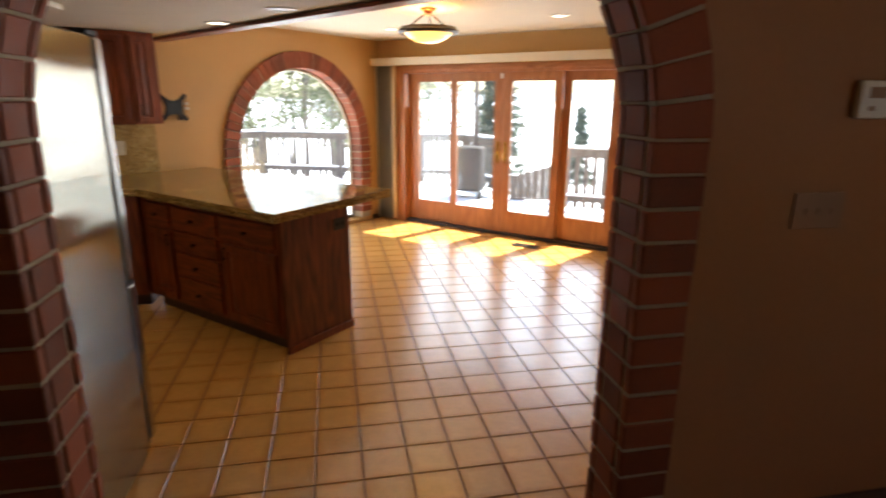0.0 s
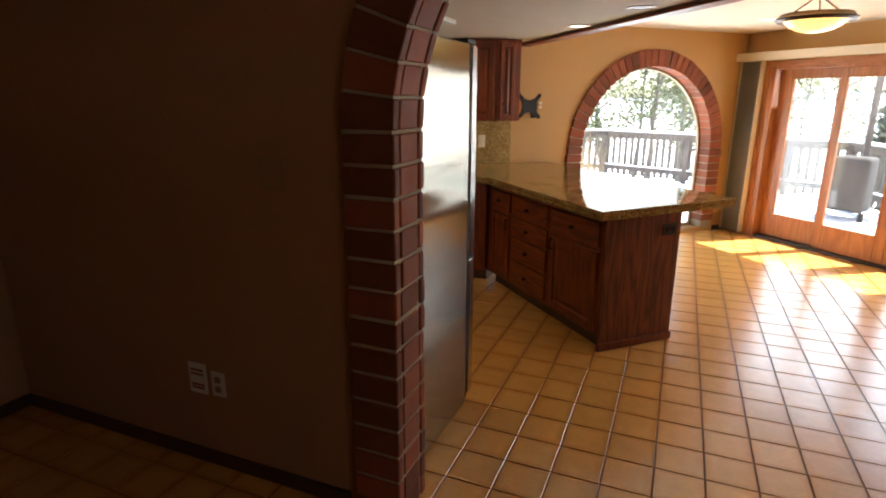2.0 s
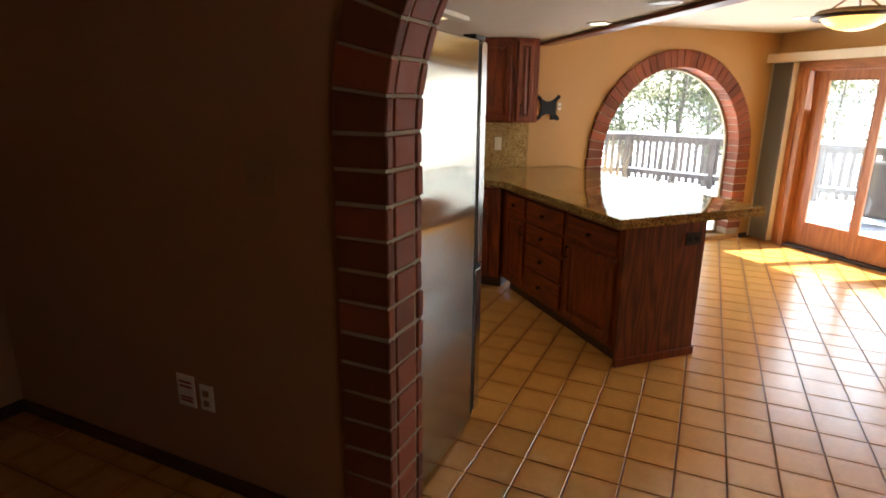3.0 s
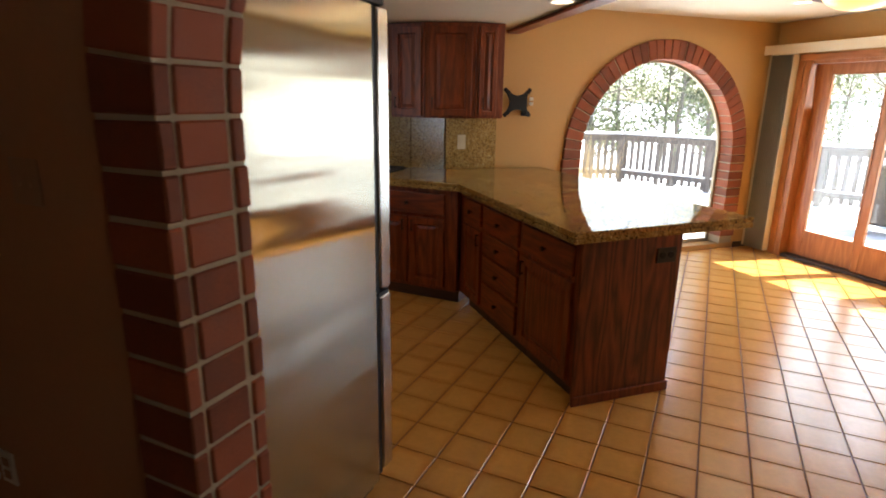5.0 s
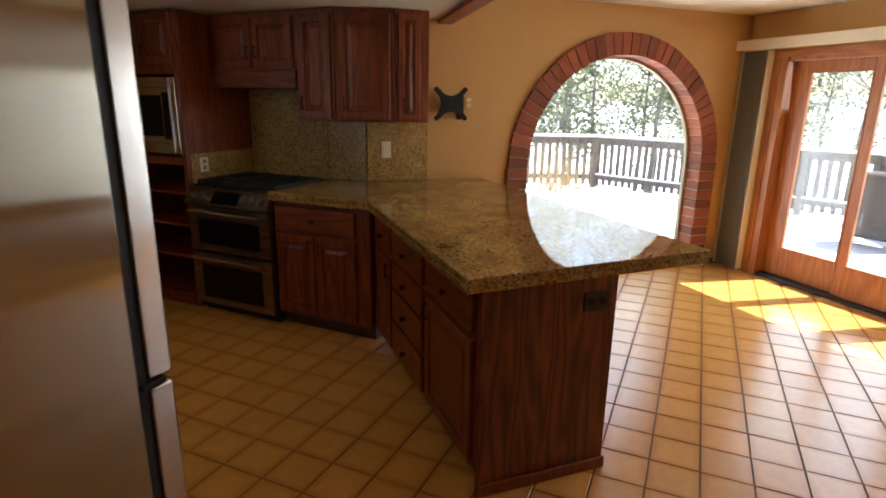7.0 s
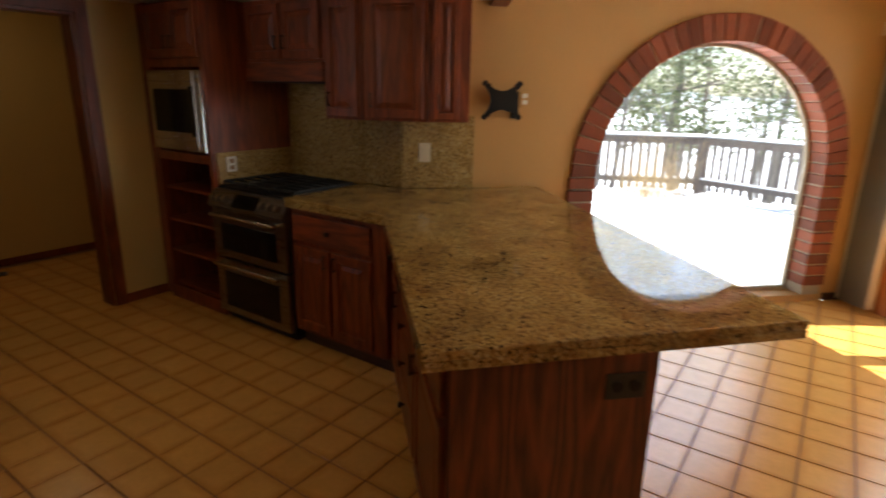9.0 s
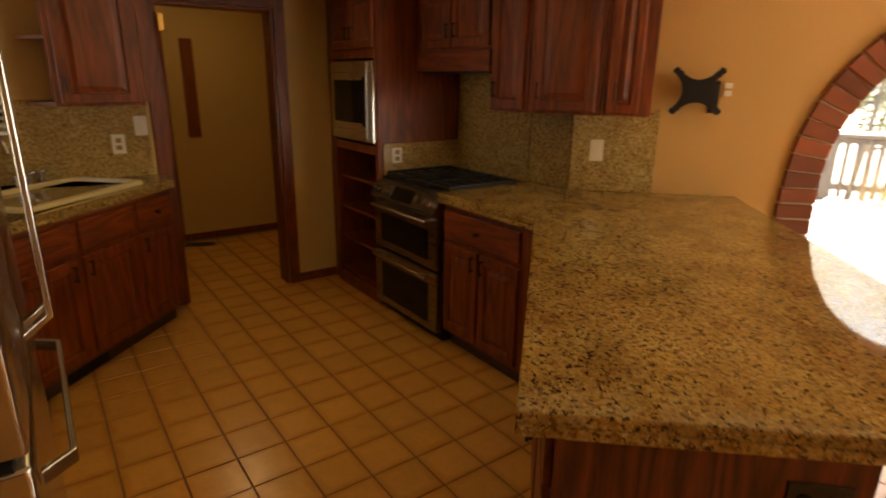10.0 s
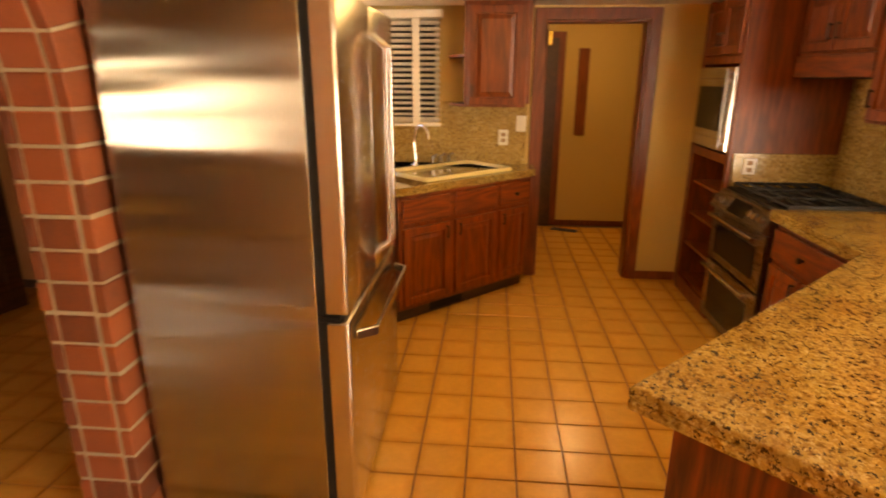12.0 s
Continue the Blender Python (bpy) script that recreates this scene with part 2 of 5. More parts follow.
M_WALL = mat("tan_paint", (0.53, 0.30, 0.095), 0.55, vary=0.05, scale=2, fine=45, bump=0.15, dist=0.004)
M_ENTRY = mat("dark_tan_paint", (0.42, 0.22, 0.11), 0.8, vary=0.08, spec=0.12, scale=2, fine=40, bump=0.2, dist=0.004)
M_HALL = mat("cream_paint", (0.62, 0.43, 0.165), 0.55, vary=0.05, scale=2, fine=45, bump=0.12, dist=0.003)
M_CEIL = mat("ceiling_texture", (0.74, 0.68, 0.55), 0.8, vary=0.06, scale=5, fine=28, bump=0.5, dist=0.006)
M_TILE = mat("terracotta_tile", (0.74, 0.378, 0.096), 0.24, vary=0.14, scale=9, fine=45, bump=0.04, dist=0.0015, piece=0.25, spec=0.8, coat=0.45, rvary=0.10, rim=0.21)
M_GROUT = mat("grout", (0.19, 0.09, 0.035), 0.85, vary=0.2, scale=8, fine=120)
M_BRICK = mat("red_brick", (0.24, 0.062, 0.023), 0.75, vary=0.30, scale=14, fine=110, bump=0.4, dist=0.003, piece=0.8)
M_MORTAR = mat("mortar", (0.40, 0.33, 0.23), 0.9, vary=0.15, scale=15, fine=130, bump=0.5, dist=0.003)
M_OAK = wood("red_oak", (0.115, 0.021, 0.005), (0.32, 0.068, 0.013))
M_OAKX = wood("red_oak_rail", (0.115, 0.021, 0.005), (0.32, 0.068, 0.013), axis="X")
M_OAKP = wood("red_oak_panel", (0.075, 0.016, 0.006), (0.27, 0.070, 0.022), bold=0.38, scale=1.1)
M_TRIM = wood("door_trim_oak", (0.13, 0.026, 0.007), (0.28, 0.062, 0.015))
M_FIR = wood("fir_door", (0.30, 0.105, 0.030), (0.50, 0.20, 0.065), axis="Z", scale=0.8)
M_FIRX = wood("fir_rail", (0.30, 0.105, 0.030), (0.50, 0.20, 0.065), axis="X", scale=0.8)
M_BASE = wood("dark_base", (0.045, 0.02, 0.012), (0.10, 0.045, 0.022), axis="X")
M_GRAN = granite("granite")
M_SPLASH = granite("honed_granite", 0.22, 0.65)
M_STEEL = steel("brushed_steel", (0.38, 0.36, 0.295), along="Z", rough=0.20, wave=0.008, groove=0.05, aniso=0.97)
# steel with the dimness of dark reflections put into its base colour
M_STEEL_DIMMED = steel("steel_dark_reflection", (0.30, 0.27, 0.23), 0.28, "X")
M_STEELX = steel("steel_front", along="X", rough=0.25, wave=0.004)
M_CHROME = steel("polished_handle", (0.55, 0.53, 0.50), 0.22, "X")
M_BLACK = mat("black_enamel", (0.012, 0.011, 0.010), 0.5, vary=0.2, bump=0.02, spec=0.3)
M_IRON = mat("cast_iron", (0.02, 0.019, 0.018), 0.6, vary=0.2, bump=0.2)
M_OVENGL = mat("oven_glass", (0.008, 0.007, 0.006), 0.12, vary=0.1, bump=0, spec=0.25)
M_WHITE = mat("white_plastic", (0.74, 0.70, 0.60), 0.4, vary=0.04, bump=0.02)
M_BEIGE = mat("dark_plate", (0.34, 0.19, 0.095), 0.6, vary=0.06, bump=0.02)
M_BROWN = mat("brown_plate", (0.03, 0.02, 0.014), 0.4, vary=0.06, bump=0.02)
M_PAPER = mat("white_label", (0.78, 0.76, 0.70), 0.7, vary=0.03, bump=0.02)
M_INK = mat("red_ink", (0.35, 0.07, 0.04), 0.7, vary=0.1, bump=0)
M_BRASS = mat("brass", (0.72, 0.47, 0.14), 0.25, 1.0, vary=0.1, bump=0.02)
M_COPPER = mat("copper_cap", (0.50, 0.20, 0.08), 0.35, 1.0, vary=0.1, bump=0.02)
M_BRONZE = mat("dark_bronze", (0.05, 0.028, 0.018), 0.4, 0.6, vary=0.2, bump=0.03)
M_AMBER = mat("amber_glass", (1.0, 0.60, 0.14), 0.3, vary=0.2, scale=9, emit=0.55, bump=0)
M_BULB = mat("can_bulb_glow", (1.0, 0.86, 0.66), 0.4, emit=1.6, bump=0)
M_DIFFUSER = mat("lit_acrylic", (1.0, 0.80, 0.44), 0.5, vary=0.03, emit=0.34, bump=0)
M_SINK = mat("cream_enamel", (0.74, 0.60, 0.30), 0.15, vary=0.03, bump=0)
M_BLIND = mat("white_slat", (0.84, 0.80, 0.68), 0.45, vary=0.04, bump=0.02)
M_VANE = mat("grey_green_vane", (0.27, 0.24, 0.19), 0.6, vary=0.1, bump=0.05)
M_VAL = mat("cream_valance", (0.70, 0.60, 0.42), 0.5, vary=0.05, bump=0.04)
M_GLASS = glass("clear_glass")
M_SNOW = mat("snow", (0.88, 0.90, 0.93), 0.6, vary=0.03, scale=1.5, fine=20, bump=0.5, dist=0.03)
# dark wood lifted to grey, outdoor glare painted into its colour
M_DECK = wood("glare_greyed_rail", (0.085, 0.070, 0.060), (0.19, 0.16, 0.14), rough=0.8, coat=0)
M_BARK = mat("bark", (0.20, 0.17, 0.14), 0.9, vary=0.3, scale=20, bump=0.5)
M_LEAF = mat("leaf", (0.17, 0.19, 0.085), 0.6, vary=0.4, scale=3, piece=0.6, bump=0)
# needle green is paled, haze painted into the colour
M_NEEDLE_HAZED = mat("needle_hazed", (0.13, 0.145, 0.11), 0.7, vary=0.4, scale=3, piece=0.6, bump=0)
M_STALK = mat("dry_stalk", (0.42, 0.30, 0.15), 0.8, vary=0.3, piece=0.5, bump=0)
# emission paints bright haze onto the backlit hills, which give off no light
M_HILL_GLOW = mat("far_hill_glow", (0.74, 0.77, 0.80), 0.9, vary=0.1, scale=0.02, fine=0.4, bump=0, emit=0.6)
M_GRILL = mat("grill_cover", (0.055, 0.048, 0.045), 0.8, vary=0.2, bump=0.2)


# ---- building helpers ----
from mathutils import geometry


def bm_box(bm, x0, x1, y0, y1, z0, z1):
    v = [bm.verts.new((x, y, z)) for z in (z0, z1) for y in (y0, y1) for x in (x0, x1)]
    for f in ((0, 2, 3, 1), (4, 5, 7, 6), (0, 1, 5, 4), (2, 6, 7, 3), (0, 4, 6, 2), (1, 3, 7, 5)):
        bm.faces.new([v[i] for i in f])


def boxes(*specs, bevel=0.0, seg=1):
    bm = bmesh.new()
    for s in specs:
        bm_box(bm, *s)
    if bevel:
        bmesh.ops.bevel(bm, geom=bm.edges[:], offset=bevel, segments=seg, profile=0.5, affect="EDGES")
    return bm


def cyl(bm, p, q, r, seg=12, r2=None):
    p, q = Vector(p), Vector(q)
    d = q - p
    m = Matrix.Translation((p + q) / 2) @ d.to_track_quat("Z", "Y").to_matrix().to_4x4()
    bmesh.ops.create_cone(bm, cap_ends=True, segments=seg, radius1=r, radius2=r if r2 is None else r2, depth=d.length, matrix=m)


def rods(*specs, seg=12):
    bm = bmesh.new()
    for s in specs:
        cyl(bm, *s[:3], seg=s[3] if len(s) > 3 else seg)
    return bm


def lathe(profile, seg=32):
    """A turned shape from (radius, z) pairs about the z axis."""
    bm = bmesh.new()
    rings = [[bm.verts.new((r * math.cos(2 * math.pi * k / seg), r * math.sin(2 * math.pi * k / seg), z)) for k in range(seg)] for r, z in profile]
    for a, b in zip(rings, rings[1:]):
        for k in range(seg):
            bm.faces.new((a[k], a[(k + 1) % seg], b[(k + 1) % seg], b[k]))
    return bm


def slab(outer, holes, z0, z1, bevel=0.0):
    """A flat slab of the outline outer, with holes cut through it."""
    bm = bmesh.new()
    loops = [list(outer)] + [list(h) for h in holes]
    lo = [[bm.verts.new((x, y, z0)) for x, y in loop] for loop in loops]
    hi = [[bm.verts.new((x, y, z1)) for x, y in loop] for loop in loops]
    if holes:
        flat_lo, flat_hi = sum(lo, []), sum(hi, [])
        for tri in geometry.tessellate_polygon([[Vector((x, y, 0)) for x, y in loop] for loop in loops]):
            bm.faces.new([flat_hi[i] for i in tri])
            bm.faces.new([flat_lo[i] for i in reversed(tri)])
    else:
        bm.faces.new(lo[0][::-1])
        bm.faces.new(hi[0])
    for ra, rb in zip(lo, hi):
        n = len(ra)
        for k in range(n):
            bm.faces.new((ra[k], ra[(k + 1) % n], rb[(k + 1) % n], rb[k]))
    bmesh.ops.recalc_face_normals(bm, faces=bm.faces[:])
    if bevel and not holes:
        rim = [e for e in bm.edges if abs(e.verts[0].co.z - e.verts[1].co.z) < 1e-6]
        bmesh.ops.bevel(bm, geom=rim, offset=bevel, segments=2, profile=0.5, affect="EDGES")
    return bm


def mesh_of(bm, name, material, smooth=False):
    me = bpy.data.meshes.new(name)
    bmesh.ops.recalc_face_normals(bm, faces=bm.faces[:])
    bm.to_mesh(me)
    bm.free()
    me.materials.append(material)
    if smooth:
        me.shade_smooth()
        me.set_sharp_from_angle(angle=radians(35))
    return me


def part(name, bm, material, parent, label="", smooth=False):
    ob = new(name, mesh_of(bm, name, material, smooth))
    ob.parent = parent
    return tagged(ob, label)


def thing(name, m, label, category, group="", kind=""):
    ob = new(name)
    ob.matrix_world = m
    return tagged(ob, label, category, group, kind)


def solid(name, bm, material, label, category, kind="", m=None, smooth=False, group=""):
    ob = new(name, mesh_of(bm, name, material, smooth))
    if m is not None:
        ob.matrix_world = m
    return tagged(ob, label, category, group, kind)


# ---- plan ----
PITCH = 0.21
YF, YB = 1.572, 1.755            # partition between entry and kitchen
ARCH_R, ARCH_Z = 0.888, 1.497   # the passage
XW = -3.82                     # kitchen's west wall
YN = 5.17                      # range wall
BEND = (-1.96, 5.17)           # range wall meets the arch wall
CORNER = (0.56, 7.69)          # arch wall meets the door wall
ZK, ZD, ZE = 2.10, 2.31, 2.65  # ceilings of kitchen, dining room, entry
S = math.sqrt(0.5)
M_ARCH = pose(BEND[0], BEND[1], 0, 0, 0, 45)
M_DOORS = pose(CORNER[0], CORNER[1], 0, 0, 0, -45)
ARCH_LEN = (CORNER[0] - BEND[0]) / S
WIN_C, WIN_R, WIN_Z = 2.232, 0.91, 1.01


def arch_wall(x0, x1, y0, y1, ztop, cx, r, zs, zbase=0.0, steps=40):
    """A wall with a round-headed opening."""
    bm = bmesh.new()
    bm_box(bm, x0, cx - r, y0, y1, 0, ztop)
    bm_box(bm, cx + r, x1, y0, y1, 0, ztop)
    pts = [(cx - r * math.cos(math.pi * k / steps), zs + r * math.sin(math.pi * k / steps)) for k in range(steps + 1)]
    for (xa, za), (xb, zb) in zip(pts, pts[1:]):
        v = [bm.verts.new(p) for p in ((xa, y0, za), (xb, y0, zb), (xb, y0, ztop), (xa, y0, ztop), (xa, y1, za), (xb, y1, zb), (xb, y1, ztop), (xa, y1, ztop))]
        for f in ((0, 1, 2, 3), (5, 4, 7, 6), (0, 4, 5, 1), (3, 2, 6, 7)):
            bm.faces.new([v[i] for i in f])
    if zbase > 0:
        bm_box(bm, cx - r, cx + r, y0, y1, 0, zbase)
    bmesh.ops.remove_doubles(bm, verts=bm.verts[:], dist=1e-5)
    return bm


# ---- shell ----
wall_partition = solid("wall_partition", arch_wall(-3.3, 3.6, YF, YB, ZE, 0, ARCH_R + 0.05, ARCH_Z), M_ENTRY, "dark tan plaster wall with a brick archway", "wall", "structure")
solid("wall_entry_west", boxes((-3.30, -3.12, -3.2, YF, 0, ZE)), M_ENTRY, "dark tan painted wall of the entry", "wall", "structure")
# opening in this wall is invented, only to let light into the entry
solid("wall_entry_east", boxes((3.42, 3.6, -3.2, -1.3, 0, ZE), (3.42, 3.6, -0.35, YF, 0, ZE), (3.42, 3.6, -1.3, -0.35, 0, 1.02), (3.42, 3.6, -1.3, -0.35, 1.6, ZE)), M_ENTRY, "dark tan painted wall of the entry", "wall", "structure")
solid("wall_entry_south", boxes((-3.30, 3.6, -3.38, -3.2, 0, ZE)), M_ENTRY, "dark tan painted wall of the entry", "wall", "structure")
solid("ceiling_entry", boxes((-3.30, 3.6, -3.38, YB, ZE, ZE + 0.1)), M_CEIL, "textured off-white ceiling of the entry", "ceiling", "structure")
solid("wall_over_arch", boxes((-1.2, 1.2, YB, YB + 0.05, ZK, ZE)), M_WALL, "tan wall above the kitchen ceiling line", "wall", "structure")

# west wall with the sink window and the passage to the hall
solid("wall_west", boxes((XW - 0.15, XW, YB, 1.95, 0, 2.4), (XW - 0.15, XW, 1.95, 2.58, 0, 1.24), (XW - 0.15, XW, 1.95, 2.58, 2.04, 2.4),
                         (XW - 0.15, XW, 2.58, 3.375, 0, 2.4), (XW - 0.15, XW, 3.375, 4.13, 2.0, 2.4), (XW - 0.15, XW, 4.13, YN + 0.45, 0, 2.5)),
      M_HALL, "warm cream painted kitchen wall with a doorway", "wall", "structure")
solid("wall_range", boxes((XW, BEND[0], YN, YN + 0.18, 0, 2.45)), M_WALL, "tan painted wall behind the range", "wall", "structure")
wall_arch = solid("wall_arch", arch_wall(0, ARCH_LEN, 0, 0.2, 2.45, WIN_C, WIN_R + 0.03, WIN_Z, 0.05), M_WALL, "tan painted wall with a brick-framed arched window", "wall", "structure", M_ARCH)
DW = 3.9
solid("wall_doors", boxes((0.0, 0.36, 0, 0.2, 0, 2.45), (3.30, DW, 0, 0.2, 0, 2.45), (0.36, 3.30, 0, 0.2, 1.985, 2.45)), M_WALL, "tan painted wall around the garden doors", "wall", "structure", M_DOORS)
EX, EY = CORNER[0] + DW * S, CORNER[1] - DW * S
solid("wall_east", boxes((EX, EX + 0.18, YB, EY + 0.1, 0, 2.45)), M_WALL, "tan painted dining wall", "wall", "structure")
# ceilings, the kitchen's lower one ends along an oblique edge
E0, E1 = (-1.60, 5.66), (1.12, 1.86)
solid("ceiling_kitchen", slab([(XW, YB + 0.05), (E1[0], YB + 0.05), E0, (BEND[0], YN + 0.1), (XW, YN + 0.1)], [], ZK, ZK + 0.05), M_CEIL, "textured off-white kitchen ceiling", "ceiling", "structure")
solid("ceiling_dining", slab([(-2.2, YB + 0.05), (EX + 0.15, YB + 0.05), (EX + 0.15, EY + 0.1), (CORNER[0], CORNER[1] + 0.1), (-2.2, YN - 0.1)], [], ZD, ZD + 0.06), M_CEIL, "textured cream dining room ceiling", "ceiling", "structure")
ed = Vector((E1[0] - E0[0], E1[1] - E0[1], 0))
m_edge = pose(E0[0], E0[1], 0, 0, 0, math.degrees(math.atan2(ed.y, ed.x)))
solid("ceiling_step", boxes((0, ed.length, 0.0, 0.05, ZK - 0.005, ZD)), M_CEIL, "cream drop between the two ceilings", "ceiling", "structure", m_edge)
solid("trim_ceiling_edge", boxes((0, ed.length, -0.05, 0.06, ZK - 0.03, ZK - 0.006), bevel=0.003), M_TRIM, "dark oak trim along the ceiling step", "trim", "structure", m_edge)
solid("roof", slab([(-5.8, 1.5), (3.6, 1.5), (3.6, 5.0), (0.56, 8.04), (-2.15, 5.42), (-5.8, 5.7)], [], 2.75, 2.85), M_CEIL, "plain roof deck over the rooms", "roof", "structure")

# hall beyond the kitchen doorway
solid("wall_hall_back", boxes((-5.7, -5.55, 2.2, 5.6, 0, 2.5)), M_HALL, "warm cream hall wall", "wall", "structure")
# second box is unseen, added to keep the space behind the sink window dark
solid("wall_hall_south_blocker", boxes((-5.55, XW - 0.15, 2.75, 2.9, 0, 2.5), (-4.6, -4.5, 1.5, 2.75, 0, 2.5)), M_HALL, "warm cream hall wall", "wall", "structure")
solid("wall_hall_north", boxes((-5.55, XW - 0.15, 5.45, 5.6, 0, 2.5)), M_HALL, "warm cream hall wall", "wall", "structure")
# runs on to y 1.5 to cap that added dark space
solid("ceiling_hall", boxes((-5.7, XW, 1.5, 5.6, 2.42, 2.5)), M_CEIL, "off-white hall ceiling", "ceiling", "structure")

# baseboards
solid("baseboard_entry", boxes((-3.12, -1.12, YF - 0.014, YF, 0, 0.07), (-3.12, -3.106, -3.2, YF - 0.016, 0, 0.07), (1.12, 3.42, YF - 0.014, YF, 0, 0.07), bevel=0.004), M_BASE, "dark stained wooden baseboard", "baseboard", "structure")
solid("baseboard_kitchen", boxes((XW, XW + 0.014, 4.212, 4.525, 0, 0.07), (-5.55, -5.536, 2.35, 5.45, 0, 0.06), bevel=0.003), M_TRIM, "dark red oak baseboard", "baseboard", "structure")
solid("baseboard_dining", boxes((WIN_C + 1.13, ARCH_LEN - 0.02, -0.014, 0, 0, 0.06), bevel=0.003), M_BASE, "dark stained baseboard below the arched window wall", "baseboard", "structure", M_ARCH)


# dark door standing open in the entry
ent = thing("entry_door", pose(-2.80, -0.33, 0.006, 0, 0, -14), "dark stained panel door standing open in the entry", "door")
part("leaf", boxes((0, 0.11, 0, 0.042, 0, 2.03), (0.70, 0.81, 0, 0.042, 0, 2.03), (0.11, 0.70, 0.001, 0.041, 0, 0.22), (0.11, 0.70, 0.001, 0.041, 0.62, 0.74), (0.11, 0.70, 0.001, 0.041, 1.90, 2.03), bevel=0.004), M_BASE, ent)
part("panel", boxes((0.11, 0.70, 0.012, 0.03, 0.22, 0.62)), M_BASE, ent)
part("panel", boxes((0.11, 0.70, 0.012, 0.03, 0.74, 1.90)), M_BASE, ent)
part("door_knob", rods(((0.755, 0.042, 0.95), (0.755, 0.085, 0.95), 0.012), ((0.755, 0.08, 0.95), (0.755, 0.11, 0.95), 0.026)), M_BRASS, ent, "brass knob", True)


# ---- doorway casing, hall things ----
def casing(name, m, w, h, width, label, material):
    solid(name, boxes((-width, 0, -0.02, 0, 0, h + width), (w, w + width, -0.02, 0, 0, h + width), (0, w, -0.02, 0, h, h + width), (-0.0, 0.02, 0, 0.15, 0, h), (w - 0.02, w, 0, 0.15, 0, h), (0.02, w - 0.02, 0, 0.15, h - 0.02, h), bevel=0.003),
          material, label, "door frame", "structure", m)


casing("door_1", pose(XW, 3.375, 0, 0, 0, 90), 0.755, 2.0, 0.08, "red oak casing around the hall doorway", M_TRIM)
solid("door_2", boxes((-5.545, -5.50, 3.36, 3.66, 0, 1.98), bevel=0.004), M_BASE, "dark stained door closed in the hall", "door", "structure")
solid("trim_hall_door", boxes((-5.55, -5.525, 3.66, 3.73, 0, 2.04), (-5.55, -5.525, 3.30, 3.66, 1.98, 2.04), bevel=0.004), M_TRIM, "dark oak casing of the hall door", "trim", "structure")
chime = thing("wall_plaque", pose(-5.55, 3.87, 1.0, 0, 0, 90), "narrow dark oak plaque hung on the hall wall", "plaque")
part("board", boxes((0, 0.11, -0.02, -0.001, 0, 0.88), bevel=0.004), M_TRIM, chime)
hinge = thing("door_hinge", pose(XW, 3.40, 1.82, 0, 0, 90), "brass hinge on the oak doorway casing", "hinge")
part("leaf", boxes((-0.004, 0.03, -0.026, -0.021, 0, 0.1), bevel=0.001), M_BRASS, hinge)
part("pin", rods(((0.0, -0.028, -0.005), (0.0, -0.028, 0.105), 0.006)), M_BRASS, hinge)


def floor_vent(name, m, w, d):
    v = thing(name, m, "dark brown slotted metal floor register", "floor vent")
    part("frame", boxes((0, w, 0, 0.012, 0.0, 0.008), (0, w, d - 0.012, d, 0.0, 0.008), (0, 0.012, 0.012, d - 0.012, 0, 0.008), (w - 0.012, w, 0.012, d - 0.012, 0, 0.008)), M_BROWN, v)
    part("backing", boxes((0.012, w - 0.012, 0.012, d - 0.012, 0, 0.003)), M_BLACK, v)
    n = 14
    for k in range(n):
        x = 0.02 + (w - 0.04) * k / (n - 1)
        part("slat", boxes((x - 0.003, x + 0.003, 0.012, d - 0.012, 0.003, 0.007)), M_BROWN, v)
    return v


floor_vent("floor_vent", pose(1.86, 5.86, 0.001, 0, 0, -42), 0.30, 0.11)
floor_vent("floor_vent", pose(-5.32, 3.66, 0.001, 0, 0, 68), 0.28, 0.10)


# ---- cabinets ----
def panel_door(name, parent, x0, x1, z0, z1, pull=None, material=None, y=0.0, drawer=False):
    """A raised-panel front, 20 mm thick, proud of the plane y."""
    material = material or M_OAK
    t, w = 0.02, 0.055 if x1 - x0 > 0.2 else 0.042
    if drawer:
        bm = boxes((x0, x1, y - t, y, z0, z1), bevel=0.006, seg=2)
        d = part(name, bm, M_OAKX, parent)
    else:
        bm = bmesh.new()
        rows = []
        for ins, yy in ((0.0, y), (0.0, y - t + 0.004), (0.004, y - t), (w - 0.006, y - t), (w, y - t + 0.012), (w + 0.008, y - t + 0.012), (w + 0.034, y - t + 0.003)):
            rows.append([bm.verts.new(c) for c in ((x0 + ins, yy, z0 + ins), (x1 - ins, yy, z0 + ins), (x1 - ins, yy, z1 - ins), (x0 + ins, yy, z1 - ins))])
        bm.faces.new(rows[0])
        bm.faces.new(rows[-1])
        for ra, rb in zip(rows, rows[1:]):
            for k in range(4):
                bm.faces.new((ra[k], ra[(k + 1) % 4], rb[(k + 1) % 4], rb[k]))
        d = part(name, bm, material, parent)
    if pull:
        px, pz, kind = pull
        if kind == "knob":
            part("knob", rods(((px, y - t, pz), (px, y - t - 0.018, pz), 0.006), ((px, y - t - 0.016, pz), (px, y - t - 0.030, pz), 0.014, 12)), M_BRONZE, d, "dark bronze knob", True)
        else:
            part("pull", rods(((px, y - t, pz), (px, y - t - 0.02, pz), 0.005), ((px, y - t, pz + 0.07), (px, y - t - 0.02, pz + 0.07), 0.005), ((px, y - t - 0.02, pz - 0.008), (px, y - t - 0.02, pz + 0.078), 0.005)), M_BRONZE, d, "dark bronze bar pull", True)
    return d


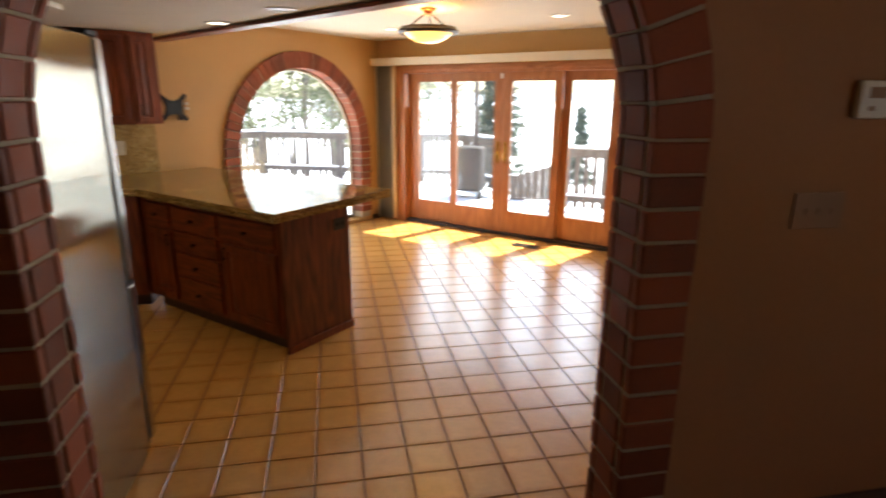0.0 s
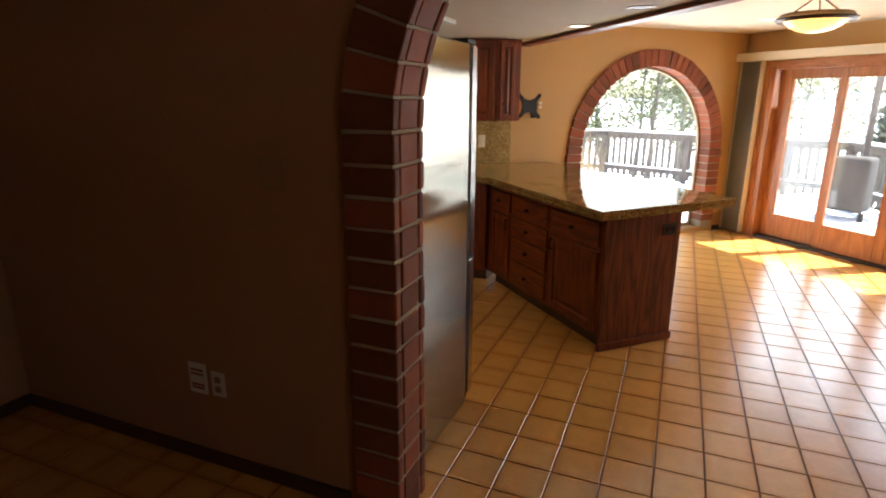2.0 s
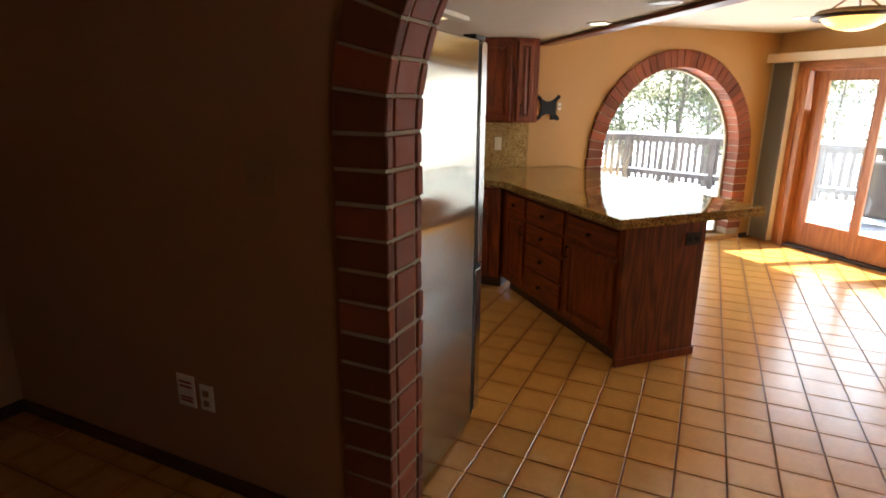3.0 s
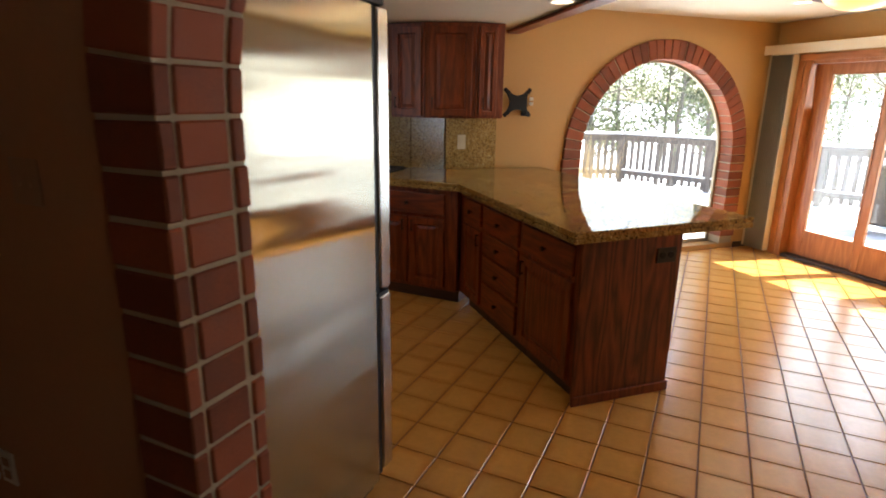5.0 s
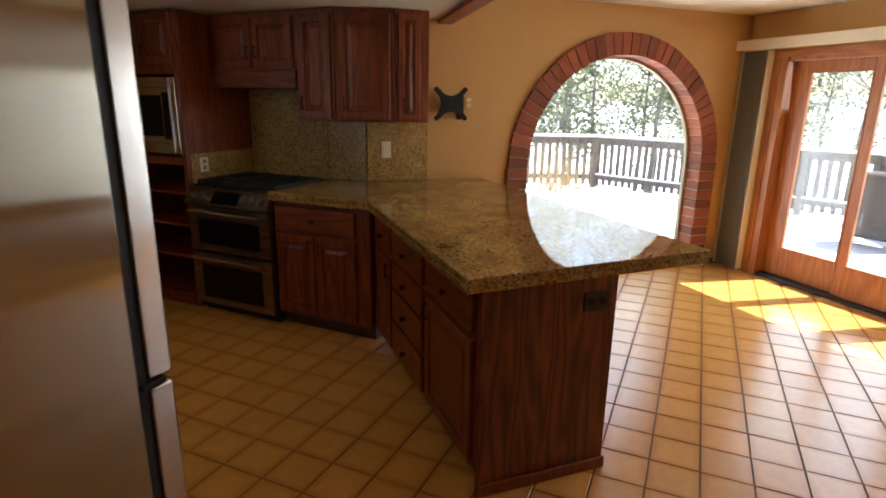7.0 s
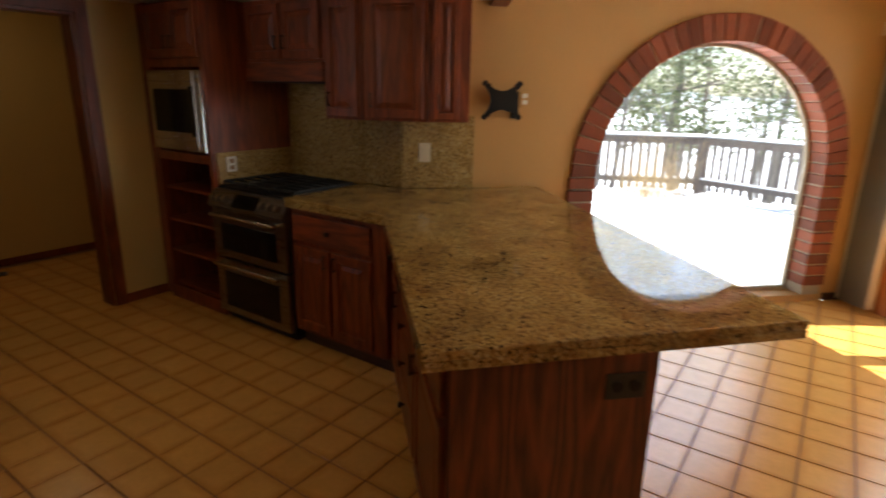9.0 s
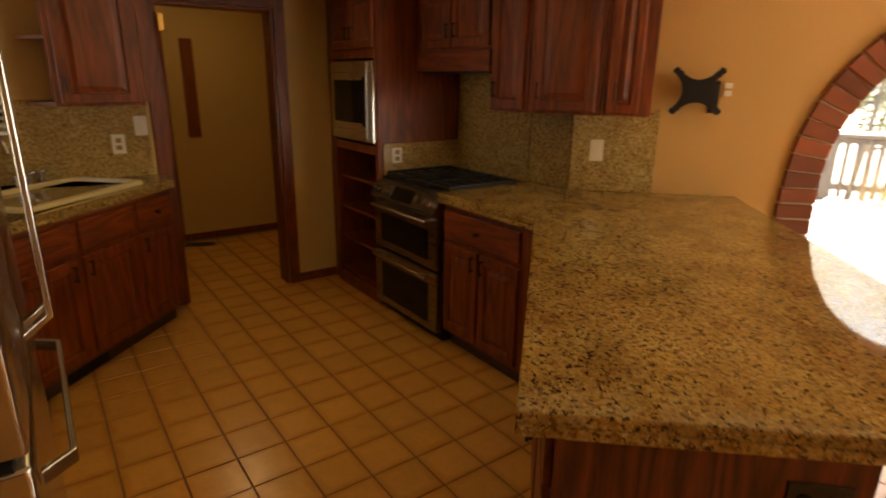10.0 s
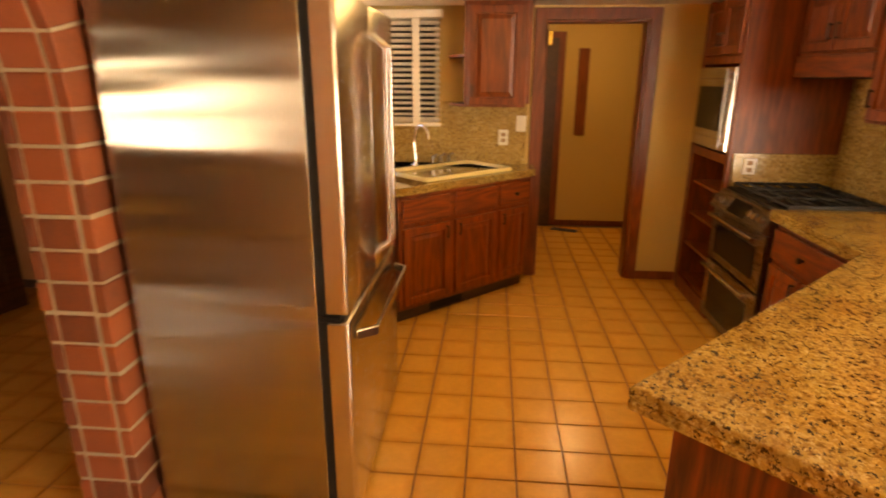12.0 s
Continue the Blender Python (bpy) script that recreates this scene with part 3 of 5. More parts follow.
def base_unit(m, w, label, doors, drawers, depth=0.58, left=False, right=False, toe=True, h=0.884):
    """doors: (x0, x1, pull side); drawers: (x0, x1, z0, z1)."""
    c = thing("base_cabinet", m, label, "kitchen cabinet", "base cabinets")
    part("body", boxes((0, w, 0.0, depth, 0.10, h), bevel=0.002), M_OAK, c)
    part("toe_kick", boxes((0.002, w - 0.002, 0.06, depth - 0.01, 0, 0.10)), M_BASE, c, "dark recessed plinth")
    for x0, x1, z0, z1 in drawers:
        panel_door("drawer_front", c, x0, x1, z0, z1, ((x0 + x1) / 2, (z0 + z1) / 2, "knob"), drawer=True)
    for x0, x1, side in doors:
        panel_door("door", c, x0, x1, 0.13, 0.66, ((x1 - 0.03 if side == "r" else x0 + 0.03), 0.56, "bar"))
    return c


# run beside the range, along the range wall
base_unit(pose(-2.285, 4.505, 0), 0.74, "dark red oak base cabinet with a drawer beside the range", [(0.02, 0.32, "r"), (0.34, 0.64, "l")], [(0.02, 0.64, 0.69, 0.85)], 0.60)
# peninsula: front faces the sink side, at 45 degrees
PU0, PV0 = 3.02 * S, 3.83 * S


def uv(u, v):
    return (u - v) * S, (u + v) * S


def pen_pose(v):
    x, y = uv(PU0, v)
    return pose(x, y, 0, 0, 0, -45)


PEN_D = 0.585
V_B = 4.25
corner_unit = base_unit(pen_pose(V_B), 0.36, "narrow dark red oak corner cabinet of the peninsula", [(0.03, 0.345, "r")], [(0.03, 0.345, 0.69, 0.85)], PEN_D)
part("filler", boxes((-0.075, -0.001, 0.0, 0.02, 0.10, 0.884)), M_OAK, corner_unit)
base_unit(pen_pose(V_B - 0.362), 0.56, "dark red oak drawer cabinet of the peninsula", [], [(0.02, 0.54, 0.69, 0.85), (0.02, 0.54, 0.53, 0.67), (0.02, 0.54, 0.34, 0.51), (0.02, 0.54, 0.13, 0.32)], PEN_D)
end_unit = base_unit(pen_pose(V_B - 0.924), V_B - 0.924 - PV0 - 0.018, "dark red oak end cabinet of the peninsula", [(0.03, V_B - 0.924 - PV0 - 0.05, "l")], [(0.03, V_B - 0.924 - PV0 - 0.05, 0.69, 0.85)], PEN_D)
EW = V_B - 0.924 - PV0
part("end_panel", boxes((EW - 0.016, EW, 0.0, PEN_D + 0.012, 0.0, 0.884), bevel=0.002), M_OAKP, end_unit, "oak end panel with bold cathedral grain")
part("base_trim", boxes((EW + 0.0005, EW + 0.014, -0.006, PEN_D + 0.02, 0.0, 0.055), bevel=0.004), M_TRIM, end_unit, "oak base moulding")
part("back_panel", boxes((-0.9, EW - 0.018, PEN_D, PEN_D + 0.012, 0.0, 0.884)), M_OAK, end_unit)
xo, yo = uv(PU0 + 0.50, PV0)
po = thing("power_outlet", pose(xo, yo, 0.78, 0, 0, 45), "dark brown double outlet on the peninsula end panel", "outlet")
part("plate", boxes((-0.06, 0.06, -0.006, -0.0005, -0.04, 0.04), bevel=0.002), M_BROWN, po)
for k in (-0.026, 0.026):
    part("socket", rods(((k, -0.006, 0), (k, -0.010, 0), 0.017)), M_BLACK, po)

# worktops
ctop = [(-2.287, 4.458), (-1.53, 4.46), (-0.428, 3.328), (0.345, 4.173), (-1.31, 5.81), (BEND[0], YN - 0.004), (-2.287, YN - 0.004)]
wt = thing("worktop", Matrix.Identity(4), "polished speckled gold granite worktop on the peninsula", "worktop")
part("slab", slab(ctop, [], 0.9155, 0.945, 0.005), M_GRAN, wt)
part("edge_strip", slab(ctop, [], 0.887, 0.915, 0.004), M_GRAN, wt, "built-up granite edge")
SINK_M = pose(-2.70, 2.43, 0, 0, 0, 135)
SW, SD0, SD1, SX0 = 0.80, 0.05, 0.52, 0.28
hole = [tuple((SINK_M @ Vector((x, y, 0))).to_2d()) for x, y in ((SX0, SD0 + 0.02), (SX0 + SW, SD0 + 0.02), (SX0 + SW, SD1), (SX0, SD1))]
wt = thing("worktop", Matrix.Identity(4), "polished speckled gold granite worktop around the sink", "worktop")
sink_top = [(-1.95, YB + 0.004), (XW + 0.004, YB + 0.004), (XW + 0.004, 3.335), (-3.565, 3.335), (-2.655, 2.425), (-1.95, 2.425)]
part("slab", slab(sink_top, [hole], 0.9065, 0.932, 0.005), M_GRAN, wt)
part("edge_strip", slab(sink_top, [hole], 0.8805, 0.906, 0.004), M_GRAN, wt, "built-up granite edge")
# granite splashbacks
solid("splashback_range", boxes((-3.01, -2.291, YN - 0.02, YN - 0.002, 0.90, 1.62), bevel=0.002), M_SPLASH, "granite splashback behind the range", "splashback", "structure")
solid("splashback_range_end", boxes((-2.287, BEND[0] - 0.002, YN - 0.0205, YN - 0.002, 0.946, 1.41), bevel=0.002), M_SPLASH, "granite splashback slab beside the range", "splashback", "structure")
solid("splashback_arch_wall", boxes((-0.006, 0.457, -0.0205, -0.002, 0.946, 1.41), bevel=0.002), M_SPLASH, "granite splashback under the wall cabinets", "splashback", "structure", M_ARCH)
solid("splashback_sink", boxes((XW + 0.002, XW + 0.02, YB, 2.60, 0.933, 1.22), (XW + 0.002, XW + 0.0205, 2.602, 3.27, 0.933, 1.41), bevel=0.002), M_SPLASH, "granite splashback behind the sink", "splashback", "structure")
solid("splashback_tower", boxes((-3.029, -3.012, 4.53, YN - 0.022, 0.93, 1.14), bevel=0.002), M_SPLASH, "granite splashback at the side of the range", "splashback", "structure")

# sink base
sb = base_unit(SINK_M, 1.235, "red oak corner sink cabinet with false drawer fronts", [(0.03, 0.42, "r"), (0.47, 0.86, "l"), (0.90, 1.205, "l")], [(0.90, 1.205, 0.69, 0.85)], 0.62, h=0.74)
part("top_rail", boxes((0, 1.235, 0.0, 0.03, 0.7405, 0.880)), M_OAKX, sb)
for x0, x1 in ((0.03, 0.42), (0.47, 0.86)):
    panel_door("false_front", sb, x0, x1, 0.69, 0.85, drawer=True)
part("toe_vent", boxes((0.30, 0.60, 0.052, 0.059, 0.015, 0.085), bevel=0.002), M_BLACK, sb, "black grille in the plinth")
base_unit(pose(-1.95, 2.40, 0, 0, 0, 180), 0.70, "red oak base cabinet between fridge and sink", [(0.02, 0.34, "r"), (0.36, 0.68, "l")], [(0.02, 0.68, 0.69, 0.85)], 0.58, h=0.88)


def basin(x0, x1, y0, y1):
    bm = bmesh.new()
    loops = []
    for inset, z in ((-0.012, 0.933), (-0.006, 0.951), (0.006, 0.956), (0.024, 0.955), (0.034, 0.944), (0.045, 0.86), (0.075, 0.775), (0.10, 0.765)):
        r, pts = max(0.02, 0.06 - inset * 0.3), []
        a0, a1, b0, b1 = x0 + inset, x1 - inset, y0 + inset, y1 - inset
        for cx, cy, s in ((a1 - r, b1 - r, 0), (a0 + r, b1 - r, 90), (a0 + r, b0 + r, 180), (a1 - r, b0 + r, 270)):
            for k in range(5):
                a = radians(s + 22.5 * k)
                pts.append(bm.verts.new((cx + r * math.cos(a), cy + r * math.sin(a), z)))
        loops.append(pts)
    for a, b in zip(loops, loops[1:]):
        for k in range(len(a)):
            bm.faces.new((a[k], a[(k + 1) % len(a)], b[(k + 1) % len(b)], b[k]))
    bm.faces.new(loops[-1])
    return bm


sink = thing("sink", SINK_M, "cream enamel drop-in sink in the granite worktop", "sink")
part("bowl", basin(SX0 - 0.015, SX0 + SW + 0.015, SD0, SD1 + 0.02), M_SINK, sink, "", True)
part("drain", lathe([(0.0, 0.768), (0.03, 0.768), (0.04, 0.771), (0.045, 0.767)], 20), M_CHROME, sink, "chrome drain", True).location = (SX0 + SW / 2, 0.28, 0)


def tube(points, r, seg=10):
    cu = bpy.data.curves.new("tube", "CURVE")
    cu.dimensions, cu.bevel_depth, cu.bevel_resolution, cu.use_fill_caps = "3D", r, seg // 4, True
    sp = cu.splines.new("BEZIER")
    sp.bezier_points.add(len(points) - 1)
    for b, p in zip(sp.bezier_points, points):
        b.co, b.handle_left_type, b.handle_right_type = p, "AUTO", "AUTO"
    ob = bpy.data.objects.new("tube", cu)
    scene.collection.objects.link(ob)
    bpy.context.view_layer.update()
    me = bpy.data.meshes.new_from_object(ob.evaluated_get(bpy.context.evaluated_depsgraph_get()))
    bpy.data.objects.remove(ob)
    bm = bmesh.new()
    bm.from_mesh(me)
    bpy.data.meshes.remove(me)
    return bm


tap = thing("tap", SINK_M @ Matrix.Translation((0.60, 0.60, 0.933)), "tall chrome kitchen tap behind the sink", "tap")
part("spout", tube([(0, 0, 0.03), (0, 0, 0.26), (0, -0.05, 0.31), (0, -0.13, 0.29), (0, -0.16, 0.22)], 0.012), M_CHROME, tap, "", True)
part("base", lathe([(0.03, 0), (0.03, 0.012), (0.02, 0.03), (0.014, 0.04), (0.0, 0.04)], 20), M_CHROME, tap, "", True)
for kx, nm in ((0.17, "handle"), (0.25, "handle"), (0.33, "side_spray")):
    part(nm, rods(((kx, 0, 0), (kx, 0, 0.07), 0.014), ((kx, 0, 0.065), (kx, -0.05, 0.085), 0.008)), M_CHROME, tap, "", True)

# ---- wall cabinets ----


def wall_unit(m, w, z0, z1, depth, label, doors, name="wall_cabinet"):
    c = thing(name, m, label, "kitchen cabinet", "wall cabinets")
    part("body", boxes((0, w, 0, depth, z0, z1), bevel=0.002), M_OAK, c)
    for x0, x1, side in doors:
        panel_door("door", c, x0, x1, z0 + 0.015, z1 - 0.03, (x1 - 0.03 if side == "r" else x0 + 0.03, z0 + 0.08, "bar"))
    return c


ZU = 1.388
wall_unit(pose(-2.283, 4.815, 0), 0.30, ZU, ZK - 0.005, 0.335, "dark red oak wall cabinet beside the hood", [(0.025, 0.28, "l")])
wall_unit(pose(-1.978, 4.82, 0, 0, 0, 22.5), 0.385, ZU, ZK - 0.005, 0.20, "red oak corner wall cabinet with a raised panel door", [(0.025, 0.36, "l")])
wall_unit(pose(-1.618, 4.972, 0, 0, 0, 45), 0.235, ZU, ZK - 0.005, 0.37, "narrow red oak end wall cabinet", [(0.02, 0.17, "l")])
hood = wall_unit(pose(-3.028, 4.82, 0), 0.742, 1.72, ZK - 0.005, 0.30, "red oak cabinet over the range hood", [(0.02, 0.365, "r"), (0.378, 0.722, "l")])
part("valance", boxes((0, 0.742, -0.02, 0.30, 1.60, 1.718), bevel=0.004), M_OAKX, hood, "plain oak hood front")
part("underside", boxes((0.03, 0.712, 0.01, 0.28, 1.592, 1.599)), M_BLACK, hood, "black hood underside")

tower = thing("tall_cabinet", pose(-3.70, 4.50, 0), "tall dark red oak cabinet with a built-in microwave and open shelves", "kitchen cabinet")
TW = 0.67
part("filler", boxes((-0.117, -0.001, 0.03, 0.06, 0, ZK - 0.005)), M_OAK, tower)
part("side_panel", boxes((TW - 0.02, TW, 0.02, 0.66, 1.14, ZK - 0.005)), M_OAK, tower)
part("side_panel", boxes((TW - 0.022, TW - 0.002, 0.02, 0.66, 0, 1.138)), M_OAK, tower)
part("side_panel", boxes((0, 0.02, 0.02, 0.66, 0, ZK - 0.005)), M_OAK, tower)
part("face_frame", boxes((0, 0.04, 0, 0.02, 0, ZK - 0.005), (TW - 0.04, TW, 0, 0.02, 0, ZK - 0.005), (0.04, TW - 0.04, 0, 0.02, 1.06, 1.12), (0.04, TW - 0.04, 0, 0.02, 1.68, 1.73), (0.04, TW - 0.04, 0, 0.02, 0.0, 0.10), bevel=0.002), M_OAK, tower)
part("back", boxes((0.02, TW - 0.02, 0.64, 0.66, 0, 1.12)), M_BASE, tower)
part("top_box", boxes((0.02, TW - 0.02, 0.03, 0.63, 1.70, ZK - 0.01)), M_OAK, tower)
for z in (0.10, 0.36, 0.60, 0.84, 1.06):
    part("shelf", boxes((0.02, TW - 0.022, 0.03, 0.64, z, z + 0.02), bevel=0.002), M_OAKX, tower)
panel_door("door", tower, 0.03, TW / 2 - 0.005, 1.74, ZK - 0.03, (TW / 2 - 0.035, 1.80, "bar"))
panel_door("door", tower, TW / 2 + 0.005, TW - 0.03, 1.74, ZK - 0.03, (TW / 2 + 0.035, 1.80, "bar"))
mw = thing("microwave", pose(-3.665, 4.50, 1.14), "built-in stainless microwave with dark window and steel trim", "microwave")
W = TW - 0.06
part("trim_kit", boxes((0, W, -0.025, -0.002, 0, 0.07), (0, W, -0.025, -0.002, 0.45, 0.52), (0, 0.05, -0.025, -0.002, 0.07, 0.45), (W - 0.03, W, -0.025, -0.002, 0.07, 0.45), bevel=0.002), M_STEELX, mw)
part("door", boxes((0.052, W - 0.032, -0.032, -0.004, 0.072, 0.448), bevel=0.003), M_STEELX, mw)
part("window", boxes((0.07, W - 0.13, -0.036, -0.0325, 0.12, 0.40), bevel=0.002), M_OVENGL, mw, "black door glass")
part("keypad", boxes((W - 0.12, W - 0.045, -0.036, -0.0325, 0.10, 0.42), bevel=0.002), M_OVENGL, mw, "black control strip")
part("handle", rods(((W - 0.01, -0.06, 0.02), (W - 0.01, -0.06, 0.51), 0.009), ((W - 0.01, -0.02, 0.05), (W - 0.01, -0.06, 0.05), 0.006), ((W - 0.01, -0.02, 0.48), (W - 0.01, -0.06, 0.48), 0.006)), M_STEEL_DIMMED, mw, "steel bar handle", True)

wl = wall_unit(pose(-3.49, 2.79, 0, 0, 0, 90), 0.44, 1.385, ZK - 0.005, 0.325, "red oak wall cabinet beside the sink window", [(0.03, 0.41, "l")])
for z in (1.385, 1.73):
    part("end_shelf", slab([(-0.001, 0.325), (-0.001, 0.03), (-0.10, 0.20), (-0.13, 0.325)], [], z, z + 0.018), M_OAKX, wl, "small curved open end shelf")
solid("trim_doorway_side", boxes((XW, XW + 0.33, 3.232, 3.262, 1.41, ZK - 0.005)), M_OAK, "oak end filler beside the doorway", "trim", "structure")

# ---- range ----
rg = thing("range", pose(-3.026, 4.465, 0), "stainless double-oven gas range with black cooktop", "range")
RW, RD = 0.734, 0.675
part("body", boxes((0, RW, 0.035, RD, 0.03, 0.90), bevel=0.003), M_BLACK, rg)
part("kick", boxes((0.02, RW - 0.02, 0.06, RD - 0.02, 0.0, 0.03)), M_BLACK, rg)
bm = bmesh.new()
prof = [(0.035, 0.80), (-0.02, 0.80), (-0.035, 0.815), (0.03, 0.915), (0.06, 0.915)]
va = [bm.verts.new((0.0, y, z)) for y, z in prof]
vb = [bm.verts.new((RW, y, z)) for y, z in prof]
bm.faces.new(va)
bm.faces.new(vb[::-1])
for k in range(len(prof)):
    bm.faces.new((va[k], va[(k + 1) % len(prof)], vb[(k + 1) % len(prof)], vb[k]))
part("control_panel", bm, M_STEEL_DIMMED, rg, "sloping steel control panel")
nrm = Vector((0, -0.1, 0.065)).normalized()
for kx in (0.05, 0.115, 0.18, 0.545, 0.615, 0.685):
    c = Vector((kx, -0.006, 0.862))
    part("knob", rods((c, c + nrm * 0.028, 0.022, 16), (c + nrm * 0.028, c + nrm * 0.034, 0.016, 16)), M_CHROME, rg, "steel control knob", True)
part("display", boxes((0.25, 0.48, -0.004, 0.002, -0.045, 0.045)), M_OVENGL, rg, "black glass display").matrix_local = pose(0, -0.006, 0.864, -33)
for z0, z1 in ((0.47, 0.79), (0.07, 0.455)):
    d = part("oven_door", boxes((0.005, RW - 0.005, -0.005, 0.034, z0, z1), bevel=0.005, seg=2), M_STEEL_DIMMED, rg)
    part("window", boxes((0.09, RW - 0.09, -0.009, -0.0055, z0 + 0.05, z1 - 0.085), bevel=0.002), M_OVENGL, d, "black oven glass")
    part("handle", rods(((0.05, -0.05, z1 - 0.03), (RW - 0.05, -0.05, z1 - 0.03), 0.012), ((0.08, -0.004, z1 - 0.03), (0.08, -0.05, z1 - 0.03), 0.009), ((RW - 0.08, -0.004, z1 - 0.03), (RW - 0.08, -0.05, z1 - 0.03), 0.009)), M_CHROME, d, "steel bar handle", True)
part("badge", rods(((RW / 2, -0.0052, 0.50), (RW / 2, -0.0085, 0.50), 0.012)), M_CHROME, rg)
part("cooktop", boxes((0.0, RW, 0.06, RD, 0.905, 0.928), bevel=0.004), M_BLACK, rg)
part("back_trim", boxes((0.0, RW, RD - 0.035, RD, 0.9285, 0.945), bevel=0.004), M_CHROME, rg, "bright steel rear trim")
for gx in (0.016, 0.252, 0.488):
    sp = [(gx, gx + 0.012, 0.09, 0.60, 0.945, 0.962), (gx + 0.218, gx + 0.23, 0.09, 0.60, 0.945, 0.962)]
    sp += [(gx + 0.012, gx + 0.218, y, y + 0.011, 0.946, 0.960) for y in (0.09, 0.17, 0.25, 0.345, 0.43, 0.51, 0.589)]
    sp += [(gx + a, gx + a + 0.012, b, b + 0.012, 0.929, 0.945) for a in (0, 0.218) for b in (0.09, 0.588)]
    part("grate", boxes(*sp, bevel=0.002), M_IRON, rg, "black cast iron grate")
for bx, by in ((0.131, 0.21), (0.131, 0.47), (0.367, 0.345), (0.603, 0.21), (0.603, 0.47)):
    part("burner", lathe([(0.05, 0.929), (0.05, 0.936), (0.035, 0.938), (0.034, 0.942), (0.0, 0.943)], 20), M_IRON, rg, "", True).location = (bx, by, 0)

# ---- fridge ----
def flat_bar(a0, a1, across, lengthways):
    """A flat bar bent back to the door at both ends, standing off by 70 mm."""
    outer = [(-0.004, a0), (-0.072, a0 + 0.055), (-0.072, a1 - 0.055), (-0.004, a1)]
    inner = [(-0.004, a1 - 0.022), (-0.057, a1 - 0.063), (-0.057, a0 + 0.063), (-0.004, a0 + 0.022)]
    bm = bmesh.new()
    sides = []
    for w in (across - 0.017, across + 0.017):
        sides.append([bm.verts.new((w, y, a) if lengthways == "Z" else (a, y, w)) for y, a in outer + inner])
    for k in range(8):
        bm.faces.new((sides[0][k], sides[0][(k + 1) % 8], sides[1][(k + 1) % 8], sides[1][k]))
    for row in sides:
        for k in range(3):
            bm.faces.new((row[k], row[k + 1], row[6 - k], row[7 - k]))
    bmesh.ops.recalc_face_normals(bm, faces=bm.faces[:])
    bmesh.ops.bevel(bm, geom=bm.edges[:], offset=0.003, segments=2, profile=0.5, affect="EDGES")
    return bm


fr = thing("fridge", pose(-0.962, 2.56, 0, 0, 0, 180), "brushed stainless french-door fridge with bottom freezer drawer", "fridge")
FW, FH, FS = 0.91, 1.838, 0.828
part("body", boxes((0, FW, 0.105, 0.745, 0.03, FH), bevel=0.006, seg=2), M_STEEL, fr)
part("plinth", boxes((0.02, FW - 0.02, 0.13, 0.62, 0.0, 0.03)), M_BLACK, fr)
part("gasket", boxes((0.006, FW - 0.006, 0.075, 0.1045, 0.05, FH - 0.006)), M_BLACK, fr, "black door gasket")
for x0, x1, hx in ((0.0, FW / 2 - 0.003, FW / 2 - 0.045), (FW / 2 + 0.003, FW, FW / 2 + 0.045)):
    d = part("door", boxes((x0, x1, 0, 0.075, FS + 0.01, FH), bevel=0.014, seg=3), M_STEELX, fr, "", True)
    part("handle", flat_bar(FS + 0.09, FH - 0.09, hx, "Z"), M_CHROME, d, "flat angular steel handle")
d = part("freezer_drawer", boxes((0, FW, 0, 0.075, 0.06, FS - 0.01), bevel=0.014, seg=3), M_STEELX, fr, "", True)
part("handle", flat_bar(0.07, FW - 0.07, FS - 0.09, "X"), M_CHROME, d, "flat angular steel handle")
part("hinge", boxes((-0.006, 0.05, 0.03, 0.10, FS - 0.009, FS + 0.009), bevel=0.002), M_BLACK, fr, "black middle hinge")
part("hinge", boxes((0.0, 0.06, 0.03, 0.14, FH + 0.001, FH + 0.02), bevel=0.002), M_BLACK, fr, "black top hinge")
part("edge_strip", boxes((-0.003, -0.0005, 0.014, 0.074, FS + 0.02, FH - 0.01)), M_CHROME, fr, "polished door edge")
part("edge_strip", boxes((-0.003, -0.0005, 0.014, 0.074, 0.07, FS - 0.02)), M_CHROME, fr, "polished drawer edge")


# ---- small wall things ----
def plate(name, m, w, h, material, label, category, bits=()):
    p = thing(name, m, label, category)
    part("plate", boxes((-w / 2, w / 2, -0.006, -0.0005, -h / 2, h / 2), bevel=0.002), material, p)
    for nm, x0, x1, z0, z1, mt in bits:
        part(nm, boxes((x0, x1, -0.011, -0.0062, z0, z1), bevel=0.001), mt, p)
    return p


sock = [("socket", -0.016, 0.016, 0.008, 0.036, M_BEIGE), ("socket", -0.016, 0.016, -0.036, -0.008, M_BEIGE)]
plate("wall_outlet", M_ARCH @ pose(0.133, -0.0205, 1.178), 0.075, 0.12, M_VAL, "cream outlet plate on the granite splashback", "outlet", [("rocker", -0.016, 0.016, -0.034, 0.034, M_VAL)])
plate("wall_outlet", pose(XW + 0.0205, 3.09, 1.14, 0, 0, 90), 0.075, 0.12, M_WHITE, "cream double outlet on the granite beside the sink", "outlet", sock)
plate("light_switch", pose(XW + 0.0205, 3.225, 1.247, 0, 0, 90), 0.075, 0.12, M_WHITE, "cream rocker switch on the granite beside the sink", "light switch", [("rocker", -0.016, 0.016, -0.034, 0.034, M_WHITE)])
plate("wall_outlet", pose(-3.0115, 4.63, 1.06, 0, 0, 90), 0.075, 0.10, M_WHITE, "cream outlet plate on the granite beside the range", "outlet", sock)
plate("wall_outlet", M_ARCH @ pose(0.79, -0.0005, 1.52), 0.06, 0.11, M_WALL, "tan painted outlet with white sockets beside the television bracket", "outlet", [("socket", -0.018, 0.018, 0.006, 0.034, M_WHITE), ("socket", -0.018, 0.018, -0.034, -0.006, M_WHITE)])
